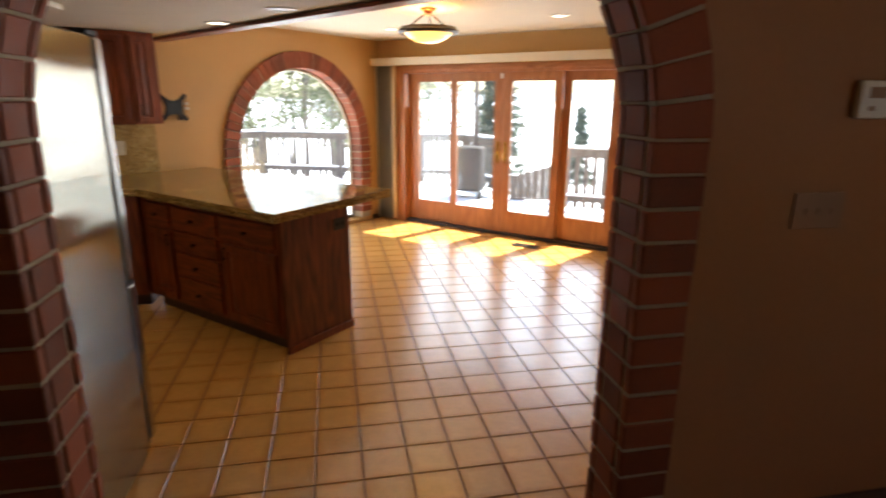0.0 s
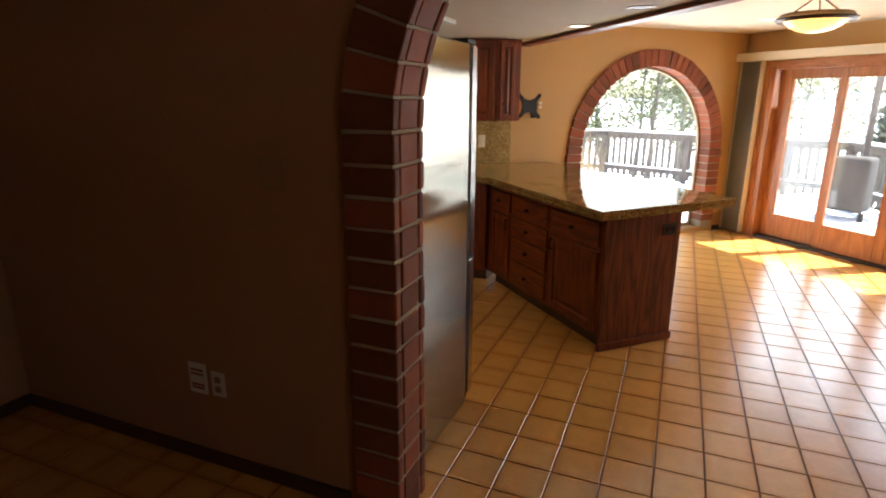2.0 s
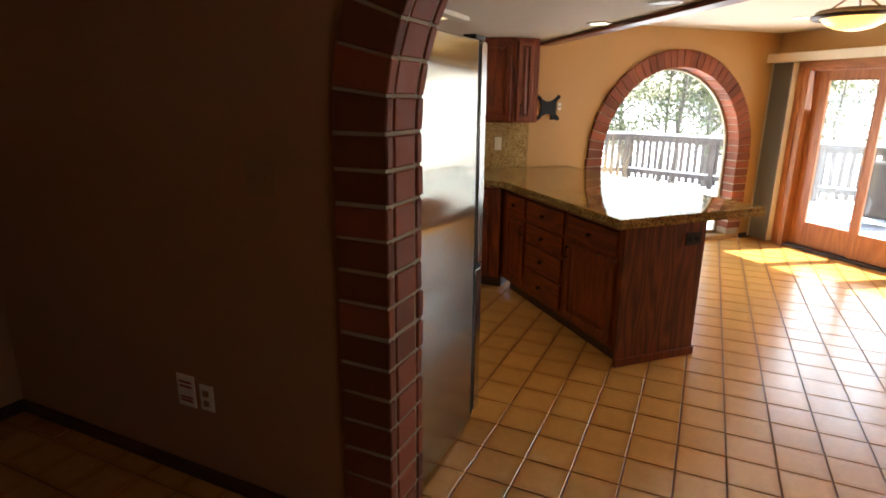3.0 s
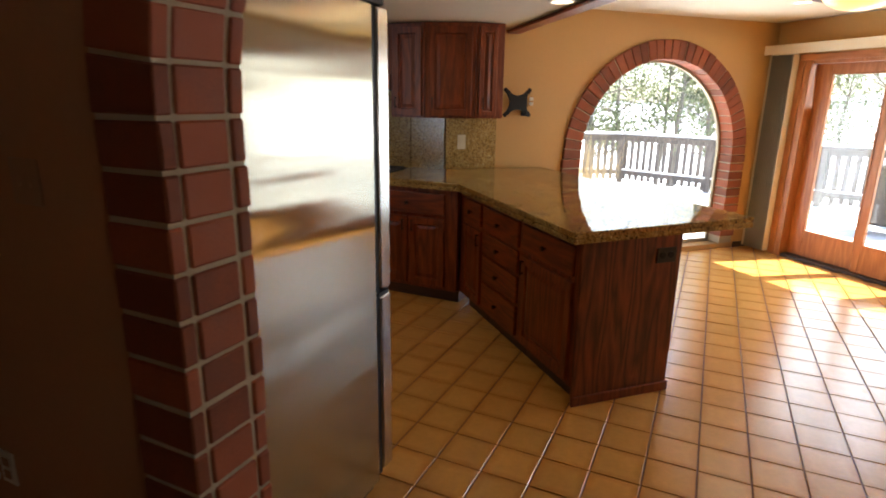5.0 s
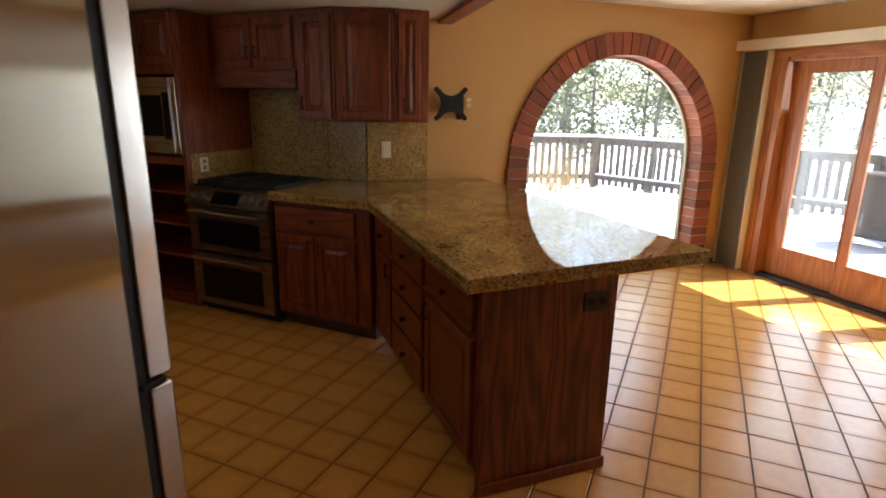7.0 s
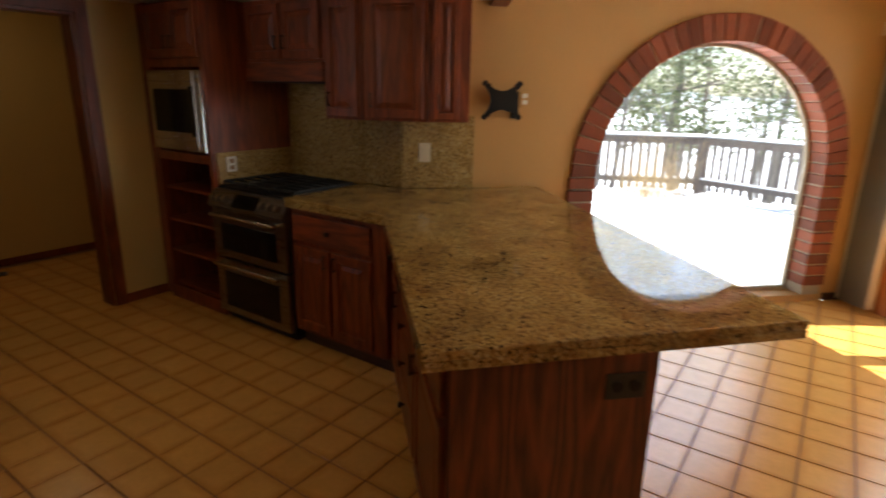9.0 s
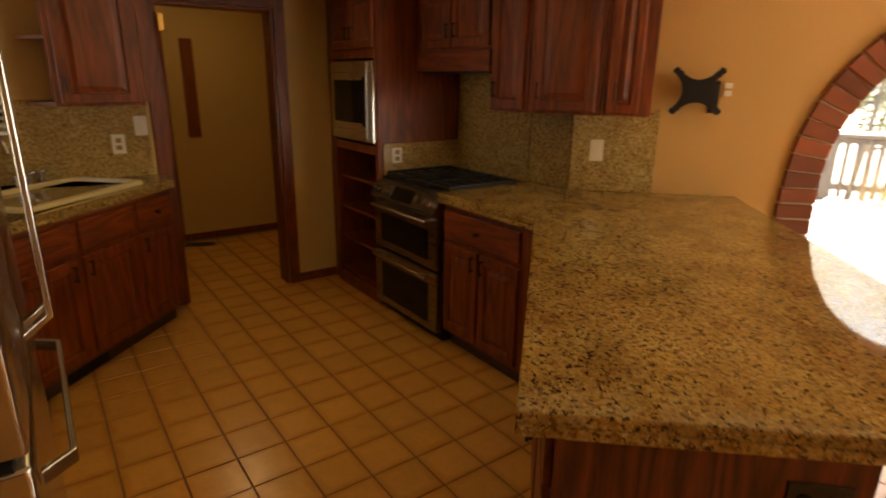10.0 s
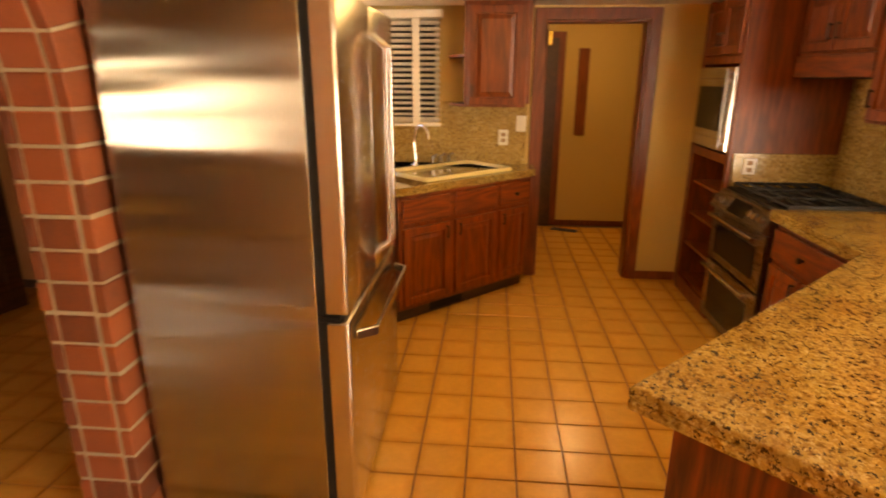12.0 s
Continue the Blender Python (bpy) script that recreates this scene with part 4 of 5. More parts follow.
lab = plate("wall_outlet", pose(-1.88, YF, 0.418), 0.10, 0.145, M_PAPER, "outlet covered with a white printed notice", "outlet")
for z in (-0.045, -0.03, 0.02, 0.04):
    part("printed_bar", boxes((-0.035, 0.035, -0.0075, -0.0062, z - 0.005, z + 0.005)), M_INK, lab, "red printed bar")
plate("wall_outlet", pose(-1.766, YF, 0.41), 0.075, 0.115, M_WHITE, "cream outlet low on the dark entry wall", "outlet", sock)
plate("light_switch", pose(-1.397, YF, 1.333), 0.115, 0.115, M_BEIGE, "dark tan double switch on the entry wall", "light switch", [("toggle", -0.028, -0.018, -0.012, 0.012, M_BEIGE), ("toggle", 0.018, 0.028, -0.012, 0.012, M_BEIGE)])
plate("light_switch", pose(1.54, YF, 1.255), 0.20, 0.125, M_BEIGE, "dark tan triple switch on the entry wall", "light switch", [("toggle", k - 0.005, k + 0.005, -0.012, 0.012, M_BEIGE) for k in (-0.05, 0, 0.05)])
th = thing("thermostat", pose(1.665, YF, 1.62), "cream plastic thermostat on the entry wall", "thermostat")
part("case", boxes((-0.065, 0.065, -0.03, -0.001, -0.06, 0.06), bevel=0.006, seg=2), M_WHITE, th)
part("screen", boxes((-0.035, 0.03, -0.032, -0.0302, 0.005, 0.04)), M_BEIGE, th, "grey display")
part("button", boxes((-0.03, -0.01, -0.033, -0.0302, -0.035, -0.02), bevel=0.001), M_BEIGE, th)

# television bracket on the arch wall
tv = thing("tv_bracket", M_ARCH @ pose(0.612, 0, 1.51), "black steel television wall bracket with nothing mounted", "tv bracket")
part("wall_plate", boxes((0.085, 0.135, -0.018, -0.001, -0.115, 0.055), bevel=0.003), M_BLACK, tv)
part("arm", boxes((0.03, 0.118, -0.052, -0.019, -0.05, 0.03), (-0.02, 0.05, -0.085, -0.053, -0.04, 0.03), bevel=0.004), M_BLACK, tv)
bm = bmesh.new()
edge = []
for q in range(4):
    # one concave side and the rounded lug after it, turned a quarter for each side
    side, c, sn = ((0.110, 0.100, 0.042), (0.100, 0.110, 0.036))[q % 2], round(math.cos(q * math.pi / 2)), round(math.sin(q * math.pi / 2))
    half, out, dip = side[0] - 0.02, side[1], side[2]
    pts = [(u * half, out - dip * (1 - u * u)) for u in (1, 0.75, 0.5, 0.25, 0, -0.25, -0.5, -0.75, -1)]
    pts += [(-side[0] + 0.021 * math.cos(radians(a)), out + 0.021 * math.sin(radians(a))) for a in (70, 100, 135, 170, 200)]
    edge += [(x * c - z * sn, x * sn + z * c) for x, z in pts]
n = len(edge)
ringa = []
for y in (-0.098, -0.086):
    vs = [bm.verts.new((x, y, z)) for x, z in edge]
    ringa.append(vs)
    bm.faces.new(vs)
for k in range(n):
    bm.faces.new((ringa[0][k], ringa[0][(k + 1) % n], ringa[1][(k + 1) % n], ringa[1][k]))
mp_ = part("mount_plate", bm, M_BLACK, tv, "x-shaped mounting plate")
for sx in (-1, 1):
    for sz in (-1, 1):
        part("bolt_boss", rods(((sx * 0.094, -0.108, sz * 0.086), (sx * 0.094, -0.084, sz * 0.086), 0.018)), M_BLACK, mp_)

# ---- sink window and blind ----
win = thing("window_2", pose(XW, 1.95, 1.24, 0, 0, 90), "small kitchen window with white frame", "window", kind="structure")
part("window_frame", boxes((0, 0.63, 0.08, 0.13, 0, 0.04), (0, 0.63, 0.08, 0.13, 0.76, 0.80), (0, 0.04, 0.08, 0.13, 0.04, 0.76), (0.59, 0.63, 0.08, 0.13, 0.04, 0.76), bevel=0.003), M_WHITE, win)
part("pane", boxes((0.04, 0.59, 0.10, 0.106, 0.04, 0.76)), M_GLASS, win).visible_shadow = False
# black sheet added so that the gaps between the slats look dark
part("dark_sheet", boxes((0.04, 0.59, 0.112, 0.116, 0.04, 0.76)), M_BLACK, win, "added dark sheet behind the pane")
bl = thing("window_blind", pose(XW, 1.95, 1.22, 0, 0, 90), "white horizontal wooden blind, lowered with slats half open", "window blind")
part("headrail", boxes((0.0, 0.66, -0.06, -0.002, 0.79, 0.85), bevel=0.004), M_BLIND, bl)
NS = 18
for k in range(NS):
    s = part("slat", boxes((0.01, 0.64, -0.024, 0.024, -0.0015, 0.0015)), M_BLIND, bl)
    s.matrix_local = pose(0, -0.03, 0.05 + k * 0.0415, -24)
part("bottom_rail", boxes((0.005, 0.645, -0.055, -0.005, 0.0, 0.022), bevel=0.004), M_BLIND, bl)
for tx in (0.10, 0.43):
    part("ladder_tape", boxes((tx, tx + 0.06, -0.0572, -0.0562, 0.01, 0.80)), M_BLIND, bl)

# ---- pendant lamp and recessed lights ----
pl = thing("pendant_lamp", Matrix.Translation((0.732, 4.78, 0)), "bronze pendant lamp with lit amber glass bowl", "lamp")
part("canopy", lathe([(0.0, ZD - 0.001), (0.065, ZD - 0.001), (0.06, ZD - 0.015), (0.035, ZD - 0.03), (0.03, ZD - 0.045), (0.045, ZD - 0.05), (0.0, ZD - 0.06)], 24), M_COPPER, pl, "copper ceiling canopy", True)
part("rim", lathe([(0.20, 2.115), (0.235, 2.112), (0.25, 2.125), (0.252, 2.135), (0.235, 2.142), (0.22, 2.165), (0.195, 2.165), (0.20, 2.115)], 48), M_BRONZE, pl, "", True)
part("bowl", lathe([(0.0, 2.040), (0.05, 2.042), (0.11, 2.056), (0.16, 2.082), (0.195, 2.118), (0.20, 2.13), (0.192, 2.13), (0.185, 2.12), (0.155, 2.088), (0.11, 2.062), (0.05, 2.048), (0.0, 2.046)], 40), M_AMBER, pl, "glowing amber glass", True)
for k in range(3):
    a = radians(25 + 120 * k)
    part("rod", rods(((0.04 * math.cos(a), 0.04 * math.sin(a), ZD - 0.05), (0.205 * math.cos(a), 0.205 * math.sin(a), 2.16), 0.006)), M_BRONZE, pl, "", True)


def can_light(x, y, z, lit):
    c = thing("recessed_light", Matrix.Translation((x, y, z)), "round recessed ceiling light, lit" if lit else "round white recessed ceiling light, off", "ceiling light", "recessed lights")
    part("trim_ring", lathe([(0.062, -0.001), (0.085, -0.001), (0.088, -0.006), (0.066, -0.008), (0.062, -0.001)], 28), M_WHITE, c, "", True)
    part("lens", lathe([(0.0, -0.004), (0.061, -0.003)], 28), M_BULB if lit else M_WHITE, c, "frosted lens")


can_light(-0.81, 4.30, ZK, True)
can_light(-0.33, 3.55, ZK, False)
can_light(0.594, 6.32, ZD, True)
can_light(1.92, 4.93, ZD, True)

# the lit light box in the kitchen ceiling
lb = thing("ceiling_light", Matrix.Translation((-2.12, 3.22, ZK)), "large lit fluorescent light box with yellow diffuser", "ceiling light")
part("diffuser", boxes((-0.53, 0.53, -0.47, 0.47, -0.006, -0.002)), M_DIFFUSER, lb, "glowing yellowish acrylic diffuser")
for x0 in (-0.61, 0.53):
    part("trim", boxes((x0, x0 + 0.08, -0.47, 0.45, -0.03, -0.001), bevel=0.003), M_WHITE, lb, "white painted trim")

# ---- arched window ----
aw = thing("window_1", M_ARCH @ pose(WIN_C, 0.15, 0), "tall round-headed fixed window in a brick reveal", "window", kind="structure")
bm = bmesh.new()
vs = [bm.verts.new((x, 0, z)) for x, z in [(-WIN_R, 0.08), (WIN_R, 0.08)] + [(WIN_R * math.cos(math.pi * k / 40), WIN_Z + WIN_R * math.sin(math.pi * k / 40)) for k in range(41)]]
bm.faces.new(vs)
pane = part("pane", bm, M_GLASS, aw)
pane.visible_shadow = False
bm = bmesh.new()
ring = [(-WIN_R, 0.06)] + [(-WIN_R * math.cos(math.pi * k / 40), WIN_Z + WIN_R * math.sin(math.pi * k / 40)) for k in range(41)] + [(WIN_R, 0.06)]
inn = [(x * 0.975, WIN_Z + (z - WIN_Z) * (0.975 if z > WIN_Z else 1)) for x, z in ring]
for y in (-0.015, 0.02):
    a = [bm.verts.new((x, y, z)) for x, z in ring]
    b = [bm.verts.new((x, y, z)) for x, z in inn]
    for k in range(len(a) - 1):
        bm.faces.new((a[k], a[k + 1], b[k + 1], b[k]))
    if y < 0:
        b0 = b
    else:
        for k in range(len(b) - 1):
            bm.faces.new((b0[k], b0[k + 1], b[k + 1], b[k]))
bm_box(bm, -WIN_R, WIN_R, -0.015, 0.02, 0.05, 0.085)
part("window_frame", bm, M_MORTAR, aw, "pale sealed edge of the pane")

# ---- garden doors ----
gd = thing("door_3", M_DOORS, "four fir-framed glazed garden doors, closed", "door", kind="structure")
part("frame", boxes((0.36, 0.43, -0.02, 0.16, 0, 1.985), (3.23, 3.30, -0.02, 0.16, 0, 1.985), (0.43, 3.23, -0.0, 0.16, 1.90, 1.985), bevel=0.004), M_FIR, gd)
part("head_casing", boxes((0.30, 3.36, -0.025, -0.001, 1.93, 1.992), bevel=0.003), M_FIRX, gd)
part("side_casing", boxes((0.30, 0.358, -0.025, -0.001, 0, 1.928), bevel=0.003), M_FIR, gd)
part("side_casing", boxes((3.302, 3.36, -0.025, -0.001, 0, 1.928), bevel=0.003), M_FIR, gd)
part("sill", boxes((0.43, 3.23, 0.0, 0.2, 0.0, 0.03), bevel=0.004), M_BROWN, gd, "dark metal threshold")
for (x0, x1), y, g0, g1 in (((0.43, 1.155), 0.085, 0.575, 1.09), ((1.125, 1.832), 0.035, 1.19, 1.735), ((1.836, 2.555), 0.035, 1.935, 2.475), ((2.535, 3.23), 0.085, 2.635, 3.10)):
    d = part("door_panel", boxes((x0, g0, y, y + 0.045, 0.032, 1.90), (g1, x1, y, y + 0.045, 0.032, 1.90), (g0, g1, y + 0.001, y + 0.044, 0.032, 0.285), (g0, g1, y + 0.001, y + 0.044, 1.81, 1.90), bevel=0.004), M_FIR, gd)
    pn = part("pane", boxes((g0, g1, y + 0.019, y + 0.025, 0.285, 1.81)), M_GLASS, d)
    pn.visible_shadow = False
    part("glazing_bead", boxes((g0, g0 + 0.012, y - 0.004, y + 0.018, 0.285, 1.81), (g1 - 0.012, g1, y - 0.004, y + 0.018, 0.285, 1.81), (g0 + 0.012, g1 - 0.012, y - 0.004, y + 0.018, 0.285, 0.297), (g0 + 0.012, g1 - 0.012, y - 0.004, y + 0.018, 1.798, 1.81)), M_FIR, d)
    if 1.1 < x0 < 2:
        hx = 1.785 if x0 < 1.5 else 1.885
        sgn = -1 if x0 < 1.5 else 1
        h = part("door_handle", boxes((hx - 0.02, hx + 0.02, y - 0.006, y - 0.0005, 0.86, 1.12), bevel=0.003), M_BRASS, d, "brass handle plate")
        part("lever", rods(((hx, y - 0.005, 0.99), (hx, y - 0.05, 0.99), 0.009), ((hx, y - 0.045, 0.99), (hx + sgn * 0.0, y - 0.05, 0.90), 0.009), ((hx, y - 0.005, 1.08), (hx, y - 0.02, 1.08), 0.015)), M_BRASS, h, "brass lever", True)
    if x0 < 1:
        part("latch", boxes((1.10, 1.12, y - 0.008, y - 0.0005, 1.07, 1.16), bevel=0.002), M_BRASS, d, "small brass latch")
part("sensor", boxes((1.80, 1.83, 0.015, 0.034, 1.83, 1.885), bevel=0.003), M_WHITE, gd, "small white alarm sensor")
va = thing("valance", M_DOORS, "long cream valance box above the garden doors", "valance")
part("front", boxes((-0.06, 3.75, -0.155, -0.14, 1.995, 2.085), bevel=0.003), M_VAL, va)
part("top", boxes((-0.06, 3.75, -0.1395, -0.002, 2.07, 2.084)), M_VAL, va)


def vane_stack(x, n, m_last):
    v = thing("vertical_blind", M_DOORS @ pose(x, -0.075, 0), "grey-green vertical blind vanes stacked at the side of the doors", "window blind", "vertical blinds")
    for k in range(n):
        ob = part("vane", boxes((-0.0015, 0.0015, -0.045, 0.045, 0.03, 1.99)), m_last if k in (0, n - 1) and m_last else M_VANE, v)
        ob.matrix_local = pose(0.022 * k, 0, 0, 0, 0, 12 if k % 2 else 7)
        part("carrier", boxes((-0.008, 0.008, -0.012, 0.012, 1.991, 2.01)), M_WHITE, v).matrix_local = pose(0.022 * k, 0, 0)


vane_stack(0.04, 13, M_VAL)
vane_stack(3.34, 10, M_VAL)

# ---- brickwork of the arched window ----
BW = 0.088


def brick_mesh(w, d, h, name):
    bm = boxes((-w / 2, w / 2, -d / 2, d / 2, -h / 2, h / 2), bevel=0.005)
    return mesh_of(bm, name, M_BRICK)


def wedge_mesh(r0, r1, half, y0, y1, name):
    """A brick between two radii, standing along +z."""
    bm = bmesh.new()
    vs = [bm.verts.new((sx * r * math.tan(half), y, r)) for y in (y0, y1) for r in (r0, r1) for sx in (-1, 1)]
    for f in ((0, 1, 3, 2), (5, 4, 6, 7), (0, 4, 5, 1), (2, 3, 7, 6), (0, 2, 6, 4), (1, 5, 7, 3)):
        bm.faces.new([vs[i] for i in f])
    bmesh.ops.recalc_face_normals(bm, faces=bm.faces[:])
    bmesh.ops.bevel(bm, geom=bm.edges[:], offset=0.004, segments=1, affect="EDGES")
    return mesh_of(bm, name, M_BRICK)


def place(me, name, parent, m):
    ob = new(name, me)
    ob.parent = parent
    ob.matrix_local = m
    return ob


def ring_slab(r0, r1, zs, z0, y0, y1, steps=48):
    """Mortar bed: a round-headed frame."""
    bm = bmesh.new()
    path = [(-1, z0 - zs)] + [(-math.cos(math.pi * k / steps), None) for k in range(steps + 1)] + [(1, z0 - zs)]
    prev = None
    for k in range(steps + 3):
        if k == 0:
            pts = [(-r0, z0), (-r1, z0)]
        elif k == steps + 2:
            pts = [(r0, z0), (r1, z0)]
        else:
            a = math.pi * (k - 1) / steps
            pts = [(-r * math.cos(a), zs + r * math.sin(a)) for r in (r0, r1)]
        cur = [bm.verts.new((x, y, z)) for y in (y0, y1) for x, z in pts]
        if prev:
            for a, b in ((0, 1), (1, 3), (3, 2), (2, 0)):
                bm.faces.new((prev[a], prev[b], cur[b], cur[a]))
        prev = cur
    return bm


aw_b = part("mortar", ring_slab(WIN_R + 0.006, WIN_R + 0.172, WIN_Z, 0.06, -0.018, 0.185), M_MORTAR, wall_arch, "pale mortar bed")
aw_b.location = (WIN_C, 0, 0)
n_arch = 36
half = math.pi / n_arch / 2
wm = wedge_mesh(WIN_R, WIN_R + 0.178, half * 0.92, -0.03, 0.19, "brick")
for k in range(n_arch):
    a = 90 - (k + 0.5) * 180 / n_arch
    place(wm, "brick", wall_arch, pose(WIN_C, 0, WIN_Z) @ pose(0, 0, 0, 0, a + random.uniform(-0.2, 0.2), 0) @ pose(0, random.uniform(-0.003, 0.003), random.uniform(-0.003, 0.003)))
jm = brick_mesh(0.19, 0.22, BW - 0.013, "brick")
nj = int((WIN_Z - 0.06) / BW)
for sx in (-1, 1):
    for k in range(nj):
        place(jm, "brick", wall_arch, pose(WIN_C + sx * (WIN_R + 0.095) + random.uniform(-0.002, 0.002), 0.08 + random.uniform(-0.003, 0.003), WIN_Z - (k + 0.5) * BW))

# ---- brickwork of the passage ----
CP = 0.1092
pm = part("mortar", ring_slab(ARCH_R + 0.007, ARCH_R + 0.19, ARCH_Z, 0.0, 1.553, 1.778), M_MORTAR, wall_partition, "pale mortar bed")
courses = [0.078 + (k - 0.5) * CP for k in range(14)]
front = brick_mesh(0.196, 0.040, CP - 0.012, "brick")
mid = brick_mesh(0.10, 0.132, CP - 0.012, "brick")
for sx in (-1, 1):
    for k, z in enumerate(courses):
        if k == 0:
            z += 0.017
        for me, y, w in ((front, 1.567, 0.196), (mid, 1.664, 0.10), (front, 1.762, 0.196)):
            place(me, "brick", wall_partition, pose(sx * (ARCH_R + w / 2) + random.uniform(-0.003, 0.003), y + random.uniform(-0.002, 0.002), z + random.uniform(-0.0015, 0.0015), 0, random.uniform(-0.6, 0.6), 0))
n_pass = 26
half = math.pi / n_pass / 2
wf = wedge_mesh(ARCH_R, ARCH_R + 0.196, half * 0.91, -0.020, 0.020, "brick")
wmid = wedge_mesh(ARCH_R, ARCH_R + 0.10, half * 0.91, -0.066, 0.066, "brick")
for k in range(n_pass):
    a = 90 - (k + 0.5) * 180 / n_pass
    for me, y in ((wf, 1.567), (wmid, 1.664), (wf, 1.762)):
        place(me, "brick", wall_partition, pose(0, y, ARCH_Z) @ pose(0, 0, 0, 0, a, 0) @ pose(random.uniform(-0.002, 0.002), 0, random.uniform(-0.003, 0.003)))

# ---- outdoors ----
solid("ground", boxes((-400, 400, -400, 600, -2.4, -2.3)), M_SNOW, "snow-covered ground", "ground", "structure")
solid("deck", slab([(-6.5, 6.5), (-1.75, 5.58), (0.60, 7.95), (3.52, 5.03), (3.52, 1.6), (6.5, 1.6), (6.5, 6.3), (3.3, 8.6), (2.75, 11.6), (-1.6, 13.15), (-6.5, 11.0)], [], -0.25, -0.12), M_SNOW, "wooden deck under deep snow", "deck", "structure")


def railing(p, q, label, snow=True, h=0.98):
    p, q = Vector((*p, -0.12)), Vector((*q, -0.12))
    d = q - p
    r = thing("deck_railing", pose(p.x, p.y, p.z, 0, 0, math.degrees(math.atan2(d.y, d.x))), label, "railing", "deck railings")
    n = d.length
    part("top_rail", boxes((0, n, -0.07, 0.07, h - 0.04, h), bevel=0.004), M_DECK, r)
    part("upper_rail", boxes((0, n, -0.02, 0.02, h - 0.13, h - 0.041), bevel=0.004), M_DECK, r)
    part("lower_rail", boxes((0, n, -0.02, 0.02, 0.16, 0.25), bevel=0.004), M_DECK, r)
    if snow:
        part("snow_cap", boxes((0.02, n - 0.02, -0.06, 0.06, h + 0.001, h + 0.05), bevel=0.02, seg=2), M_SNOW, r, "snow on the rail", True)
        part("snow_cap", boxes((0.02, n - 0.02, -0.03, 0.03, 0.2505, 0.28), bevel=0.012, seg=2), M_SNOW, r, "snow on the lower rail", True)
    k = 0
    while k * 1.8 <= n + 0.01:
        part("post", boxes((k * 1.8 - 0.045, k * 1.8 + 0.045, -0.045, 0.045, 0, h - 0.041), bevel=0.004), M_DECK, r)
        k += 1
    me = mesh_of(boxes((-0.035, 0.035, -0.012, 0.012, 0.06, h - 0.06), bevel=0.003), "baluster", M_DECK)
    m = int(n / 0.135)
    for k in range(m):
        x = (k + 0.5) * n / m
        place(me, "baluster", r, pose(x, 0.034 if k % 1 == 0 else 0, 0))
    return r


railing((-1.6, 13.05), (2.65, 11.45), "dark deck railing greyed for glare, capped with snow")
railing((-1.6, 13.05), (-6.4, 10.9), "dark deck railing greyed for glare, capped with snow")
railing((2.65, 11.45), (3.05, 9.75), "dark deck railing greyed for glare, at the steps")
railing((3.35, 8.35), (6.3, 6.35), "dark deck railing greyed for glare, near the doors")
st = thing("stair_wall", pose(2.95, 9.35, -0.12, 0, 0, -14), "boarded low wall beside the deck stairs", "low wall")
for k in range(7):
    part("board", boxes((0.125 * k, 0.125 * k + 0.118, 0, 0.03, 0, 0.42 + 0.035 * k), bevel=0.003), M_DECK, st)
part("cap", boxes((-0.02, 0.9, -0.04, 0.07, 0.70, 0.74), bevel=0.004), M_SNOW, st, "snow cap")
bb = thing("grill", pose(2.30, 9.75, -0.12, 0, 0, -30), "dark covered barbecue grill standing on the deck", "grill")
part("cover", boxes((-0.26, 0.26, -0.2, 0.2, 0.12, 0.90), bevel=0.06, seg=3), M_GRILL, bb, "", True)
part("leg", boxes((-0.28, -0.22, -0.2, -0.14, 0, 0.12)), M_BLACK, bb)
part("leg", boxes((0.22, 0.28, -0.2, -0.14, 0, 0.12)), M_BLACK, bb)
ps = thing("porch_post", pose(2.55, 10.3, -0.12), "tall dark metal post on the deck", "post")
part("shaft", boxes((-0.04, 0.04, -0.04, 0.04, 0, 2.35), bevel=0.004), M_DECK, ps)
part("foot", boxes((-0.08, 0.08, -0.08, 0.08, 0, 0.02)), M_BLACK, ps)


def leaf_quads(rng, centre, spread, n, size, flat=0.0):
    vs, fs = [], []
    for _ in range(n):
        c = Vector(centre) + Vector([rng.gauss(0, s) for s in spread])
        a = Vector((rng.uniform(-1, 1), rng.uniform(-1, 1), rng.uniform(-1, 1))).normalized() * size * rng.uniform(0.6, 1.3)
        b = a.cross(Vector((rng.uniform(-1, 1), rng.uniform(-1, 1), rng.uniform(-1, 1)))).normalized() * size * rng.uniform(0.3, 0.6)
        i = len(vs)
        vs += [c - a, c + b, c + a, c - b]
        fs.append((i, i + 1, i + 2, i + 3))
    return vs, fs


def add_mesh(name, vs, fs, material, parent, label=""):
    me = bpy.data.meshes.new(name)
    me.from_pydata([tuple(v) for v in vs], [], fs)
    me.materials.append(material)
    ob = new(name, me)
    ob.parent = parent
    return tagged(ob, label)


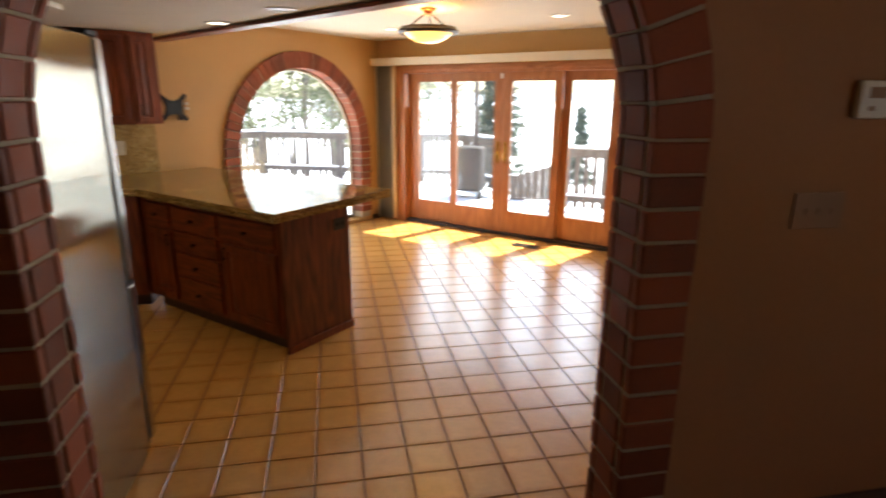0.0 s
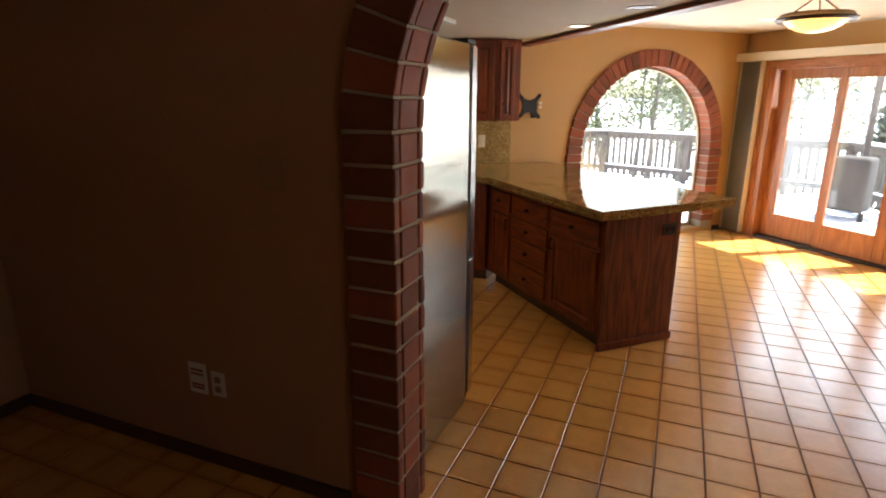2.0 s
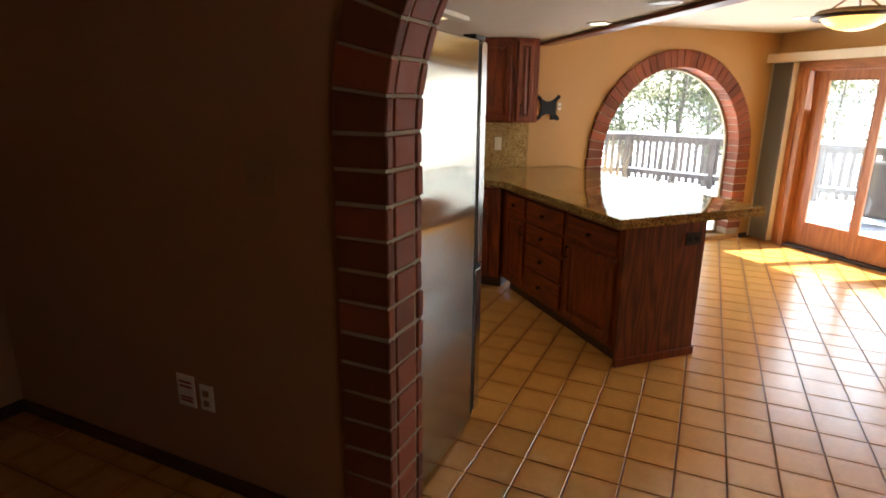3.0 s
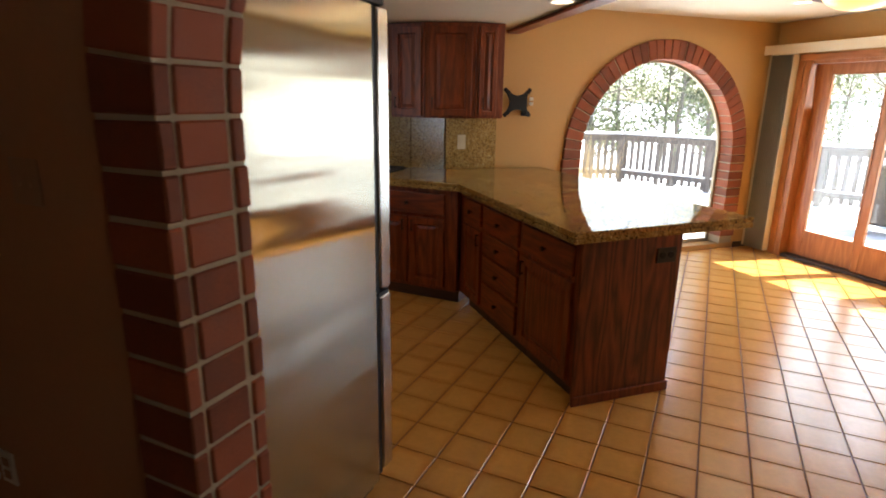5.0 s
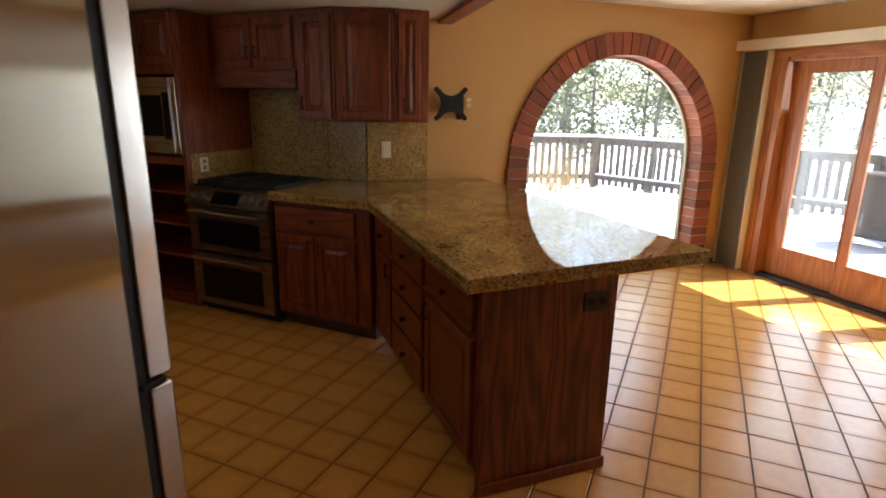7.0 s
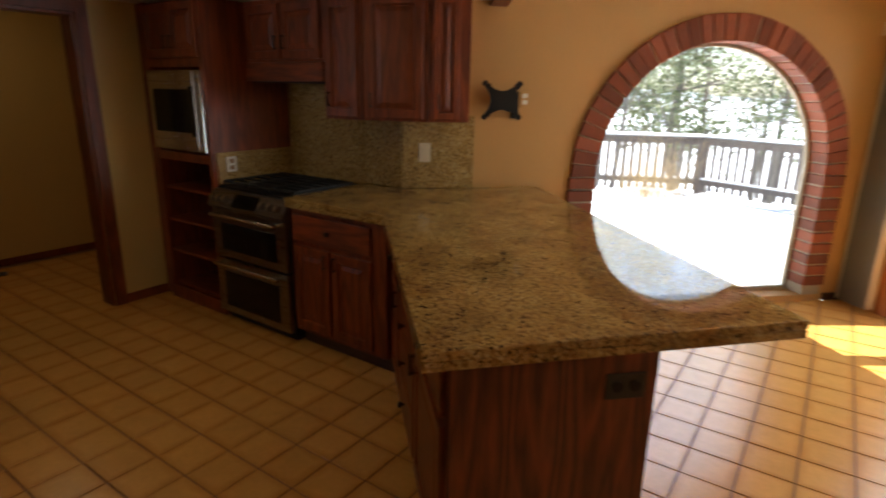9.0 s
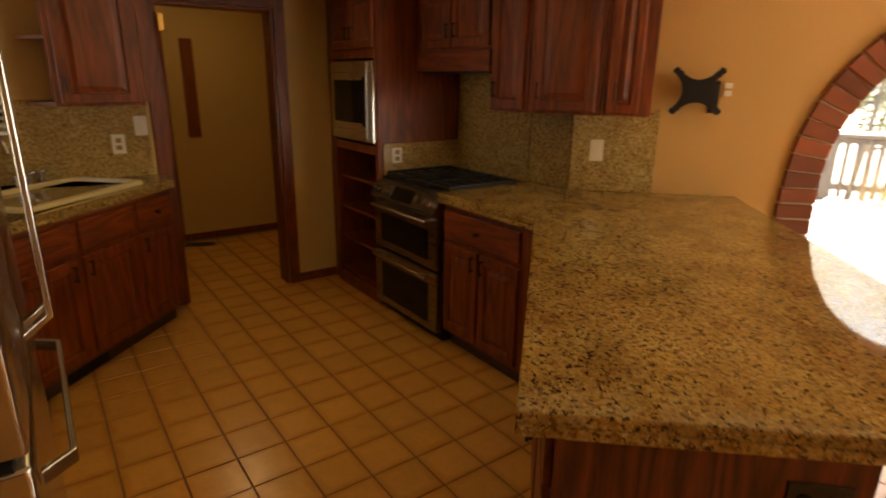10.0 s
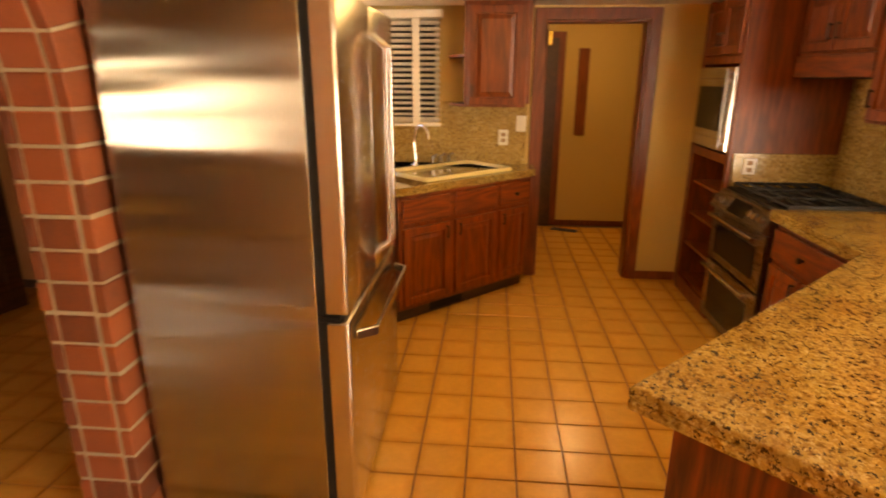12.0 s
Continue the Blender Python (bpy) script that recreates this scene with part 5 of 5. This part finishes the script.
def broadleaf(x, y, h, seed, leaves, lean=0.0):
    rng = random.Random(seed)
    t = thing("tree", Matrix.Translation((x, y, -2.3)), "slender half-bare tree with sparse green leaves", "tree", "trees behind the deck")
    bm = bmesh.new()
    tips = []
    p = Vector((0, 0, 0))
    for k in range(7):
        q = p + Vector((rng.uniform(-0.12, 0.12) + lean, rng.uniform(-0.12, 0.12), h / 7))
        cyl(bm, p, q, 0.09 * (1 - k / 8), 7, 0.09 * (1 - (k + 1) / 8))
        p = q
        if k > 1:
            for _ in range(5):
                a = rng.uniform(0, 6.28)
                L = rng.uniform(0.5, 1.3)
                e = p + Vector((math.cos(a) * L, math.sin(a) * L, rng.uniform(0.1, 0.8)))
                cyl(bm, p, e, 0.022, 5, 0.008)
                tips.append(e)
                for _ in range(3):
                    e2 = p.lerp(e, rng.uniform(0.4, 1)) + Vector((rng.uniform(-0.4, 0.4), rng.uniform(-0.4, 0.4), rng.uniform(0, 0.5)))
                    cyl(bm, p.lerp(e, 0.6), e2, 0.009, 4, 0.004)
                    tips.append(e2)
    part("trunk", bm, M_BARK, t)
    V, F = [], []
    for c in tips:
        vs, fs = leaf_quads(rng, c, (0.24, 0.24, 0.22), leaves, 0.062)
        F += [tuple(i + len(V) for i in f) for f in fs]
        V += vs
    add_mesh("crown", V, F, M_LEAF, t)


rs = random.Random(5)
for k in range(22):
    broadleaf(-6.4 + k * 0.47 + rs.uniform(-0.3, 0.3), 15.2 + rs.uniform(0, 5), rs.uniform(5.5, 8.5), k, 24 if k % 3 else 12)


def conifer(x, y, h, seed, label="tall spruce, dark green paled for haze, with snow about it"):
    rng = random.Random(seed)
    t = thing("conifer", Matrix.Translation((x, y, -2.3)), label, "tree", "conifers")
    bm = bmesh.new()
    cyl(bm, (0, 0, 0), (0, 0, h), 0.13, 8, 0.01)
    V, F = [], []
    z = 0.8
    while z < h - 0.15:
        r = (h - z) / h * h * 0.24 * rng.uniform(0.75, 1.15)
        for k in range(9):
            a = rng.uniform(0, 6.28)
            e = Vector((math.cos(a) * r, math.sin(a) * r, z - r * 0.18))
            cyl(bm, (0, 0, z), e, 0.015, 4, 0.005)
            for j in range(14):
                c = Vector((0, 0, z)).lerp(e, rng.uniform(0.15, 1))
                vs, fs = leaf_quads(rng, c, (0.07, 0.07, 0.05), 2, 0.10)
                F += [tuple(i + len(V) for i in f) for f in fs]
                V += vs
        z += 0.24
    part("trunk", bm, M_BARK, t)
    add_mesh("crown", V, F, M_NEEDLE_HAZED, t)


conifer(5.0, 17.0, 6.3, 1)
conifer(9.5, 21.0, 3.6, 2)
conifer(8.2, 30.0, 5.2, 3)
conifer(16.5, 22.0, 3.8, 4)
conifer(2.2, 32.0, 4.6, 5)
rng = random.Random(9)
V, F = [], []
for k in range(260):
    b = Vector((rng.gauss(0, 0.30), rng.gauss(0, 0.2), 0))
    e = b + Vector((rng.gauss(0, 0.22), rng.gauss(0, 0.22), rng.uniform(0.6, 1.35)))
    s = Vector((rng.uniform(-1, 1), rng.uniform(-1, 1), 0)).normalized() * 0.004
    i = len(V)
    V += [b - s, b + s, e]
    F.append((i, i + 1, i + 2))
gr = thing("dry_grass", pose(-2.15, 12.1, -0.12), "clump of tall dry ornamental grass by the railing", "grass", kind="stuff")
add_mesh("blades", V, F, M_STALK, gr)
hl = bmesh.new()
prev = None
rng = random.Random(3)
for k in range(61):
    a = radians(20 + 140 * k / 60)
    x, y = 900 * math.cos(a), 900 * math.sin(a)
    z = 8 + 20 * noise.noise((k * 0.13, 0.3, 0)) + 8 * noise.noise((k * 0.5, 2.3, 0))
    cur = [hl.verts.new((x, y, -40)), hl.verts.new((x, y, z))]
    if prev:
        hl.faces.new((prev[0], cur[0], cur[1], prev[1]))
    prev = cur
solid("backdrop_hills", hl, M_HILL_GLOW, "distant hills paled by a painted-in glow", "hills", "structure")

# ---- floor ----
floor = solid("floor", slab([(-5.7, -3.4), (3.62, -3.4), (3.62, 4.7), (0.62, 7.74), (-2.1, 5.2), (-5.7, 5.7)], [], -0.14, -0.006), M_GROUT, "grouted terracotta tile floor", "floor", "structure")
tile_me = mesh_of(boxes((-PITCH / 2 + 0.0035, PITCH / 2 - 0.0035, -PITCH / 2 + 0.0035, PITCH / 2 - 0.0035, -0.010, 0.0), bevel=0.0018), "tile", M_TILE)


def inside(x, y):
    if x < XW - 0.05:
        return x > -5.55 and 2.35 < y < 5.45
    if y < YF + 0.1:
        return -3.12 < x < 3.42 and y > -3.2
    return x > XW and x < EX and x + y < 8.36 and (y < YN or y - x < 7.2)


cells = [(i, j) for i in range(-27, 18) for j in range(-16, 37) if inside((i + 0.5) * PITCH, (j + 0.5) * PITCH)]
near = sorted(cells, key=lambda c: math.hypot((c[0] + 0.5) * PITCH + 0.3, (c[1] + 0.5) * PITCH - 3.2))[:300]
chosen = set(near)
rt = random.Random(11)
for i, j in near:
    place(tile_me, "tile", floor, pose((i + 0.5) * PITCH, (j + 0.5) * PITCH, rt.uniform(-0.0008, 0.0008), rt.uniform(-0.12, 0.12), rt.uniform(-0.12, 0.12), 90 * rt.randrange(4)))
src = [v.co.copy() for v in tile_me.vertices]
polys = [tuple(p.vertices) for p in tile_me.polygons]
V, F = [], []
for i, j in cells:
    if (i, j) in chosen:
        continue
    m = pose((i + 0.5) * PITCH, (j + 0.5) * PITCH, rt.uniform(-0.0008, 0.0008), rt.uniform(-0.12, 0.12), rt.uniform(-0.12, 0.12))
    b = len(V)
    V += [m @ c - Vector((PITCH / 2, PITCH / 2, 0)) for c in src]
    F += [tuple(b + k for k in p) for p in polys]
field = add_mesh("tile_field", V, F, M_TILE, floor, "terracotta tiles farther off")
field.location = (PITCH / 2, PITCH / 2, 0)
tagged(field, kind="stuff")
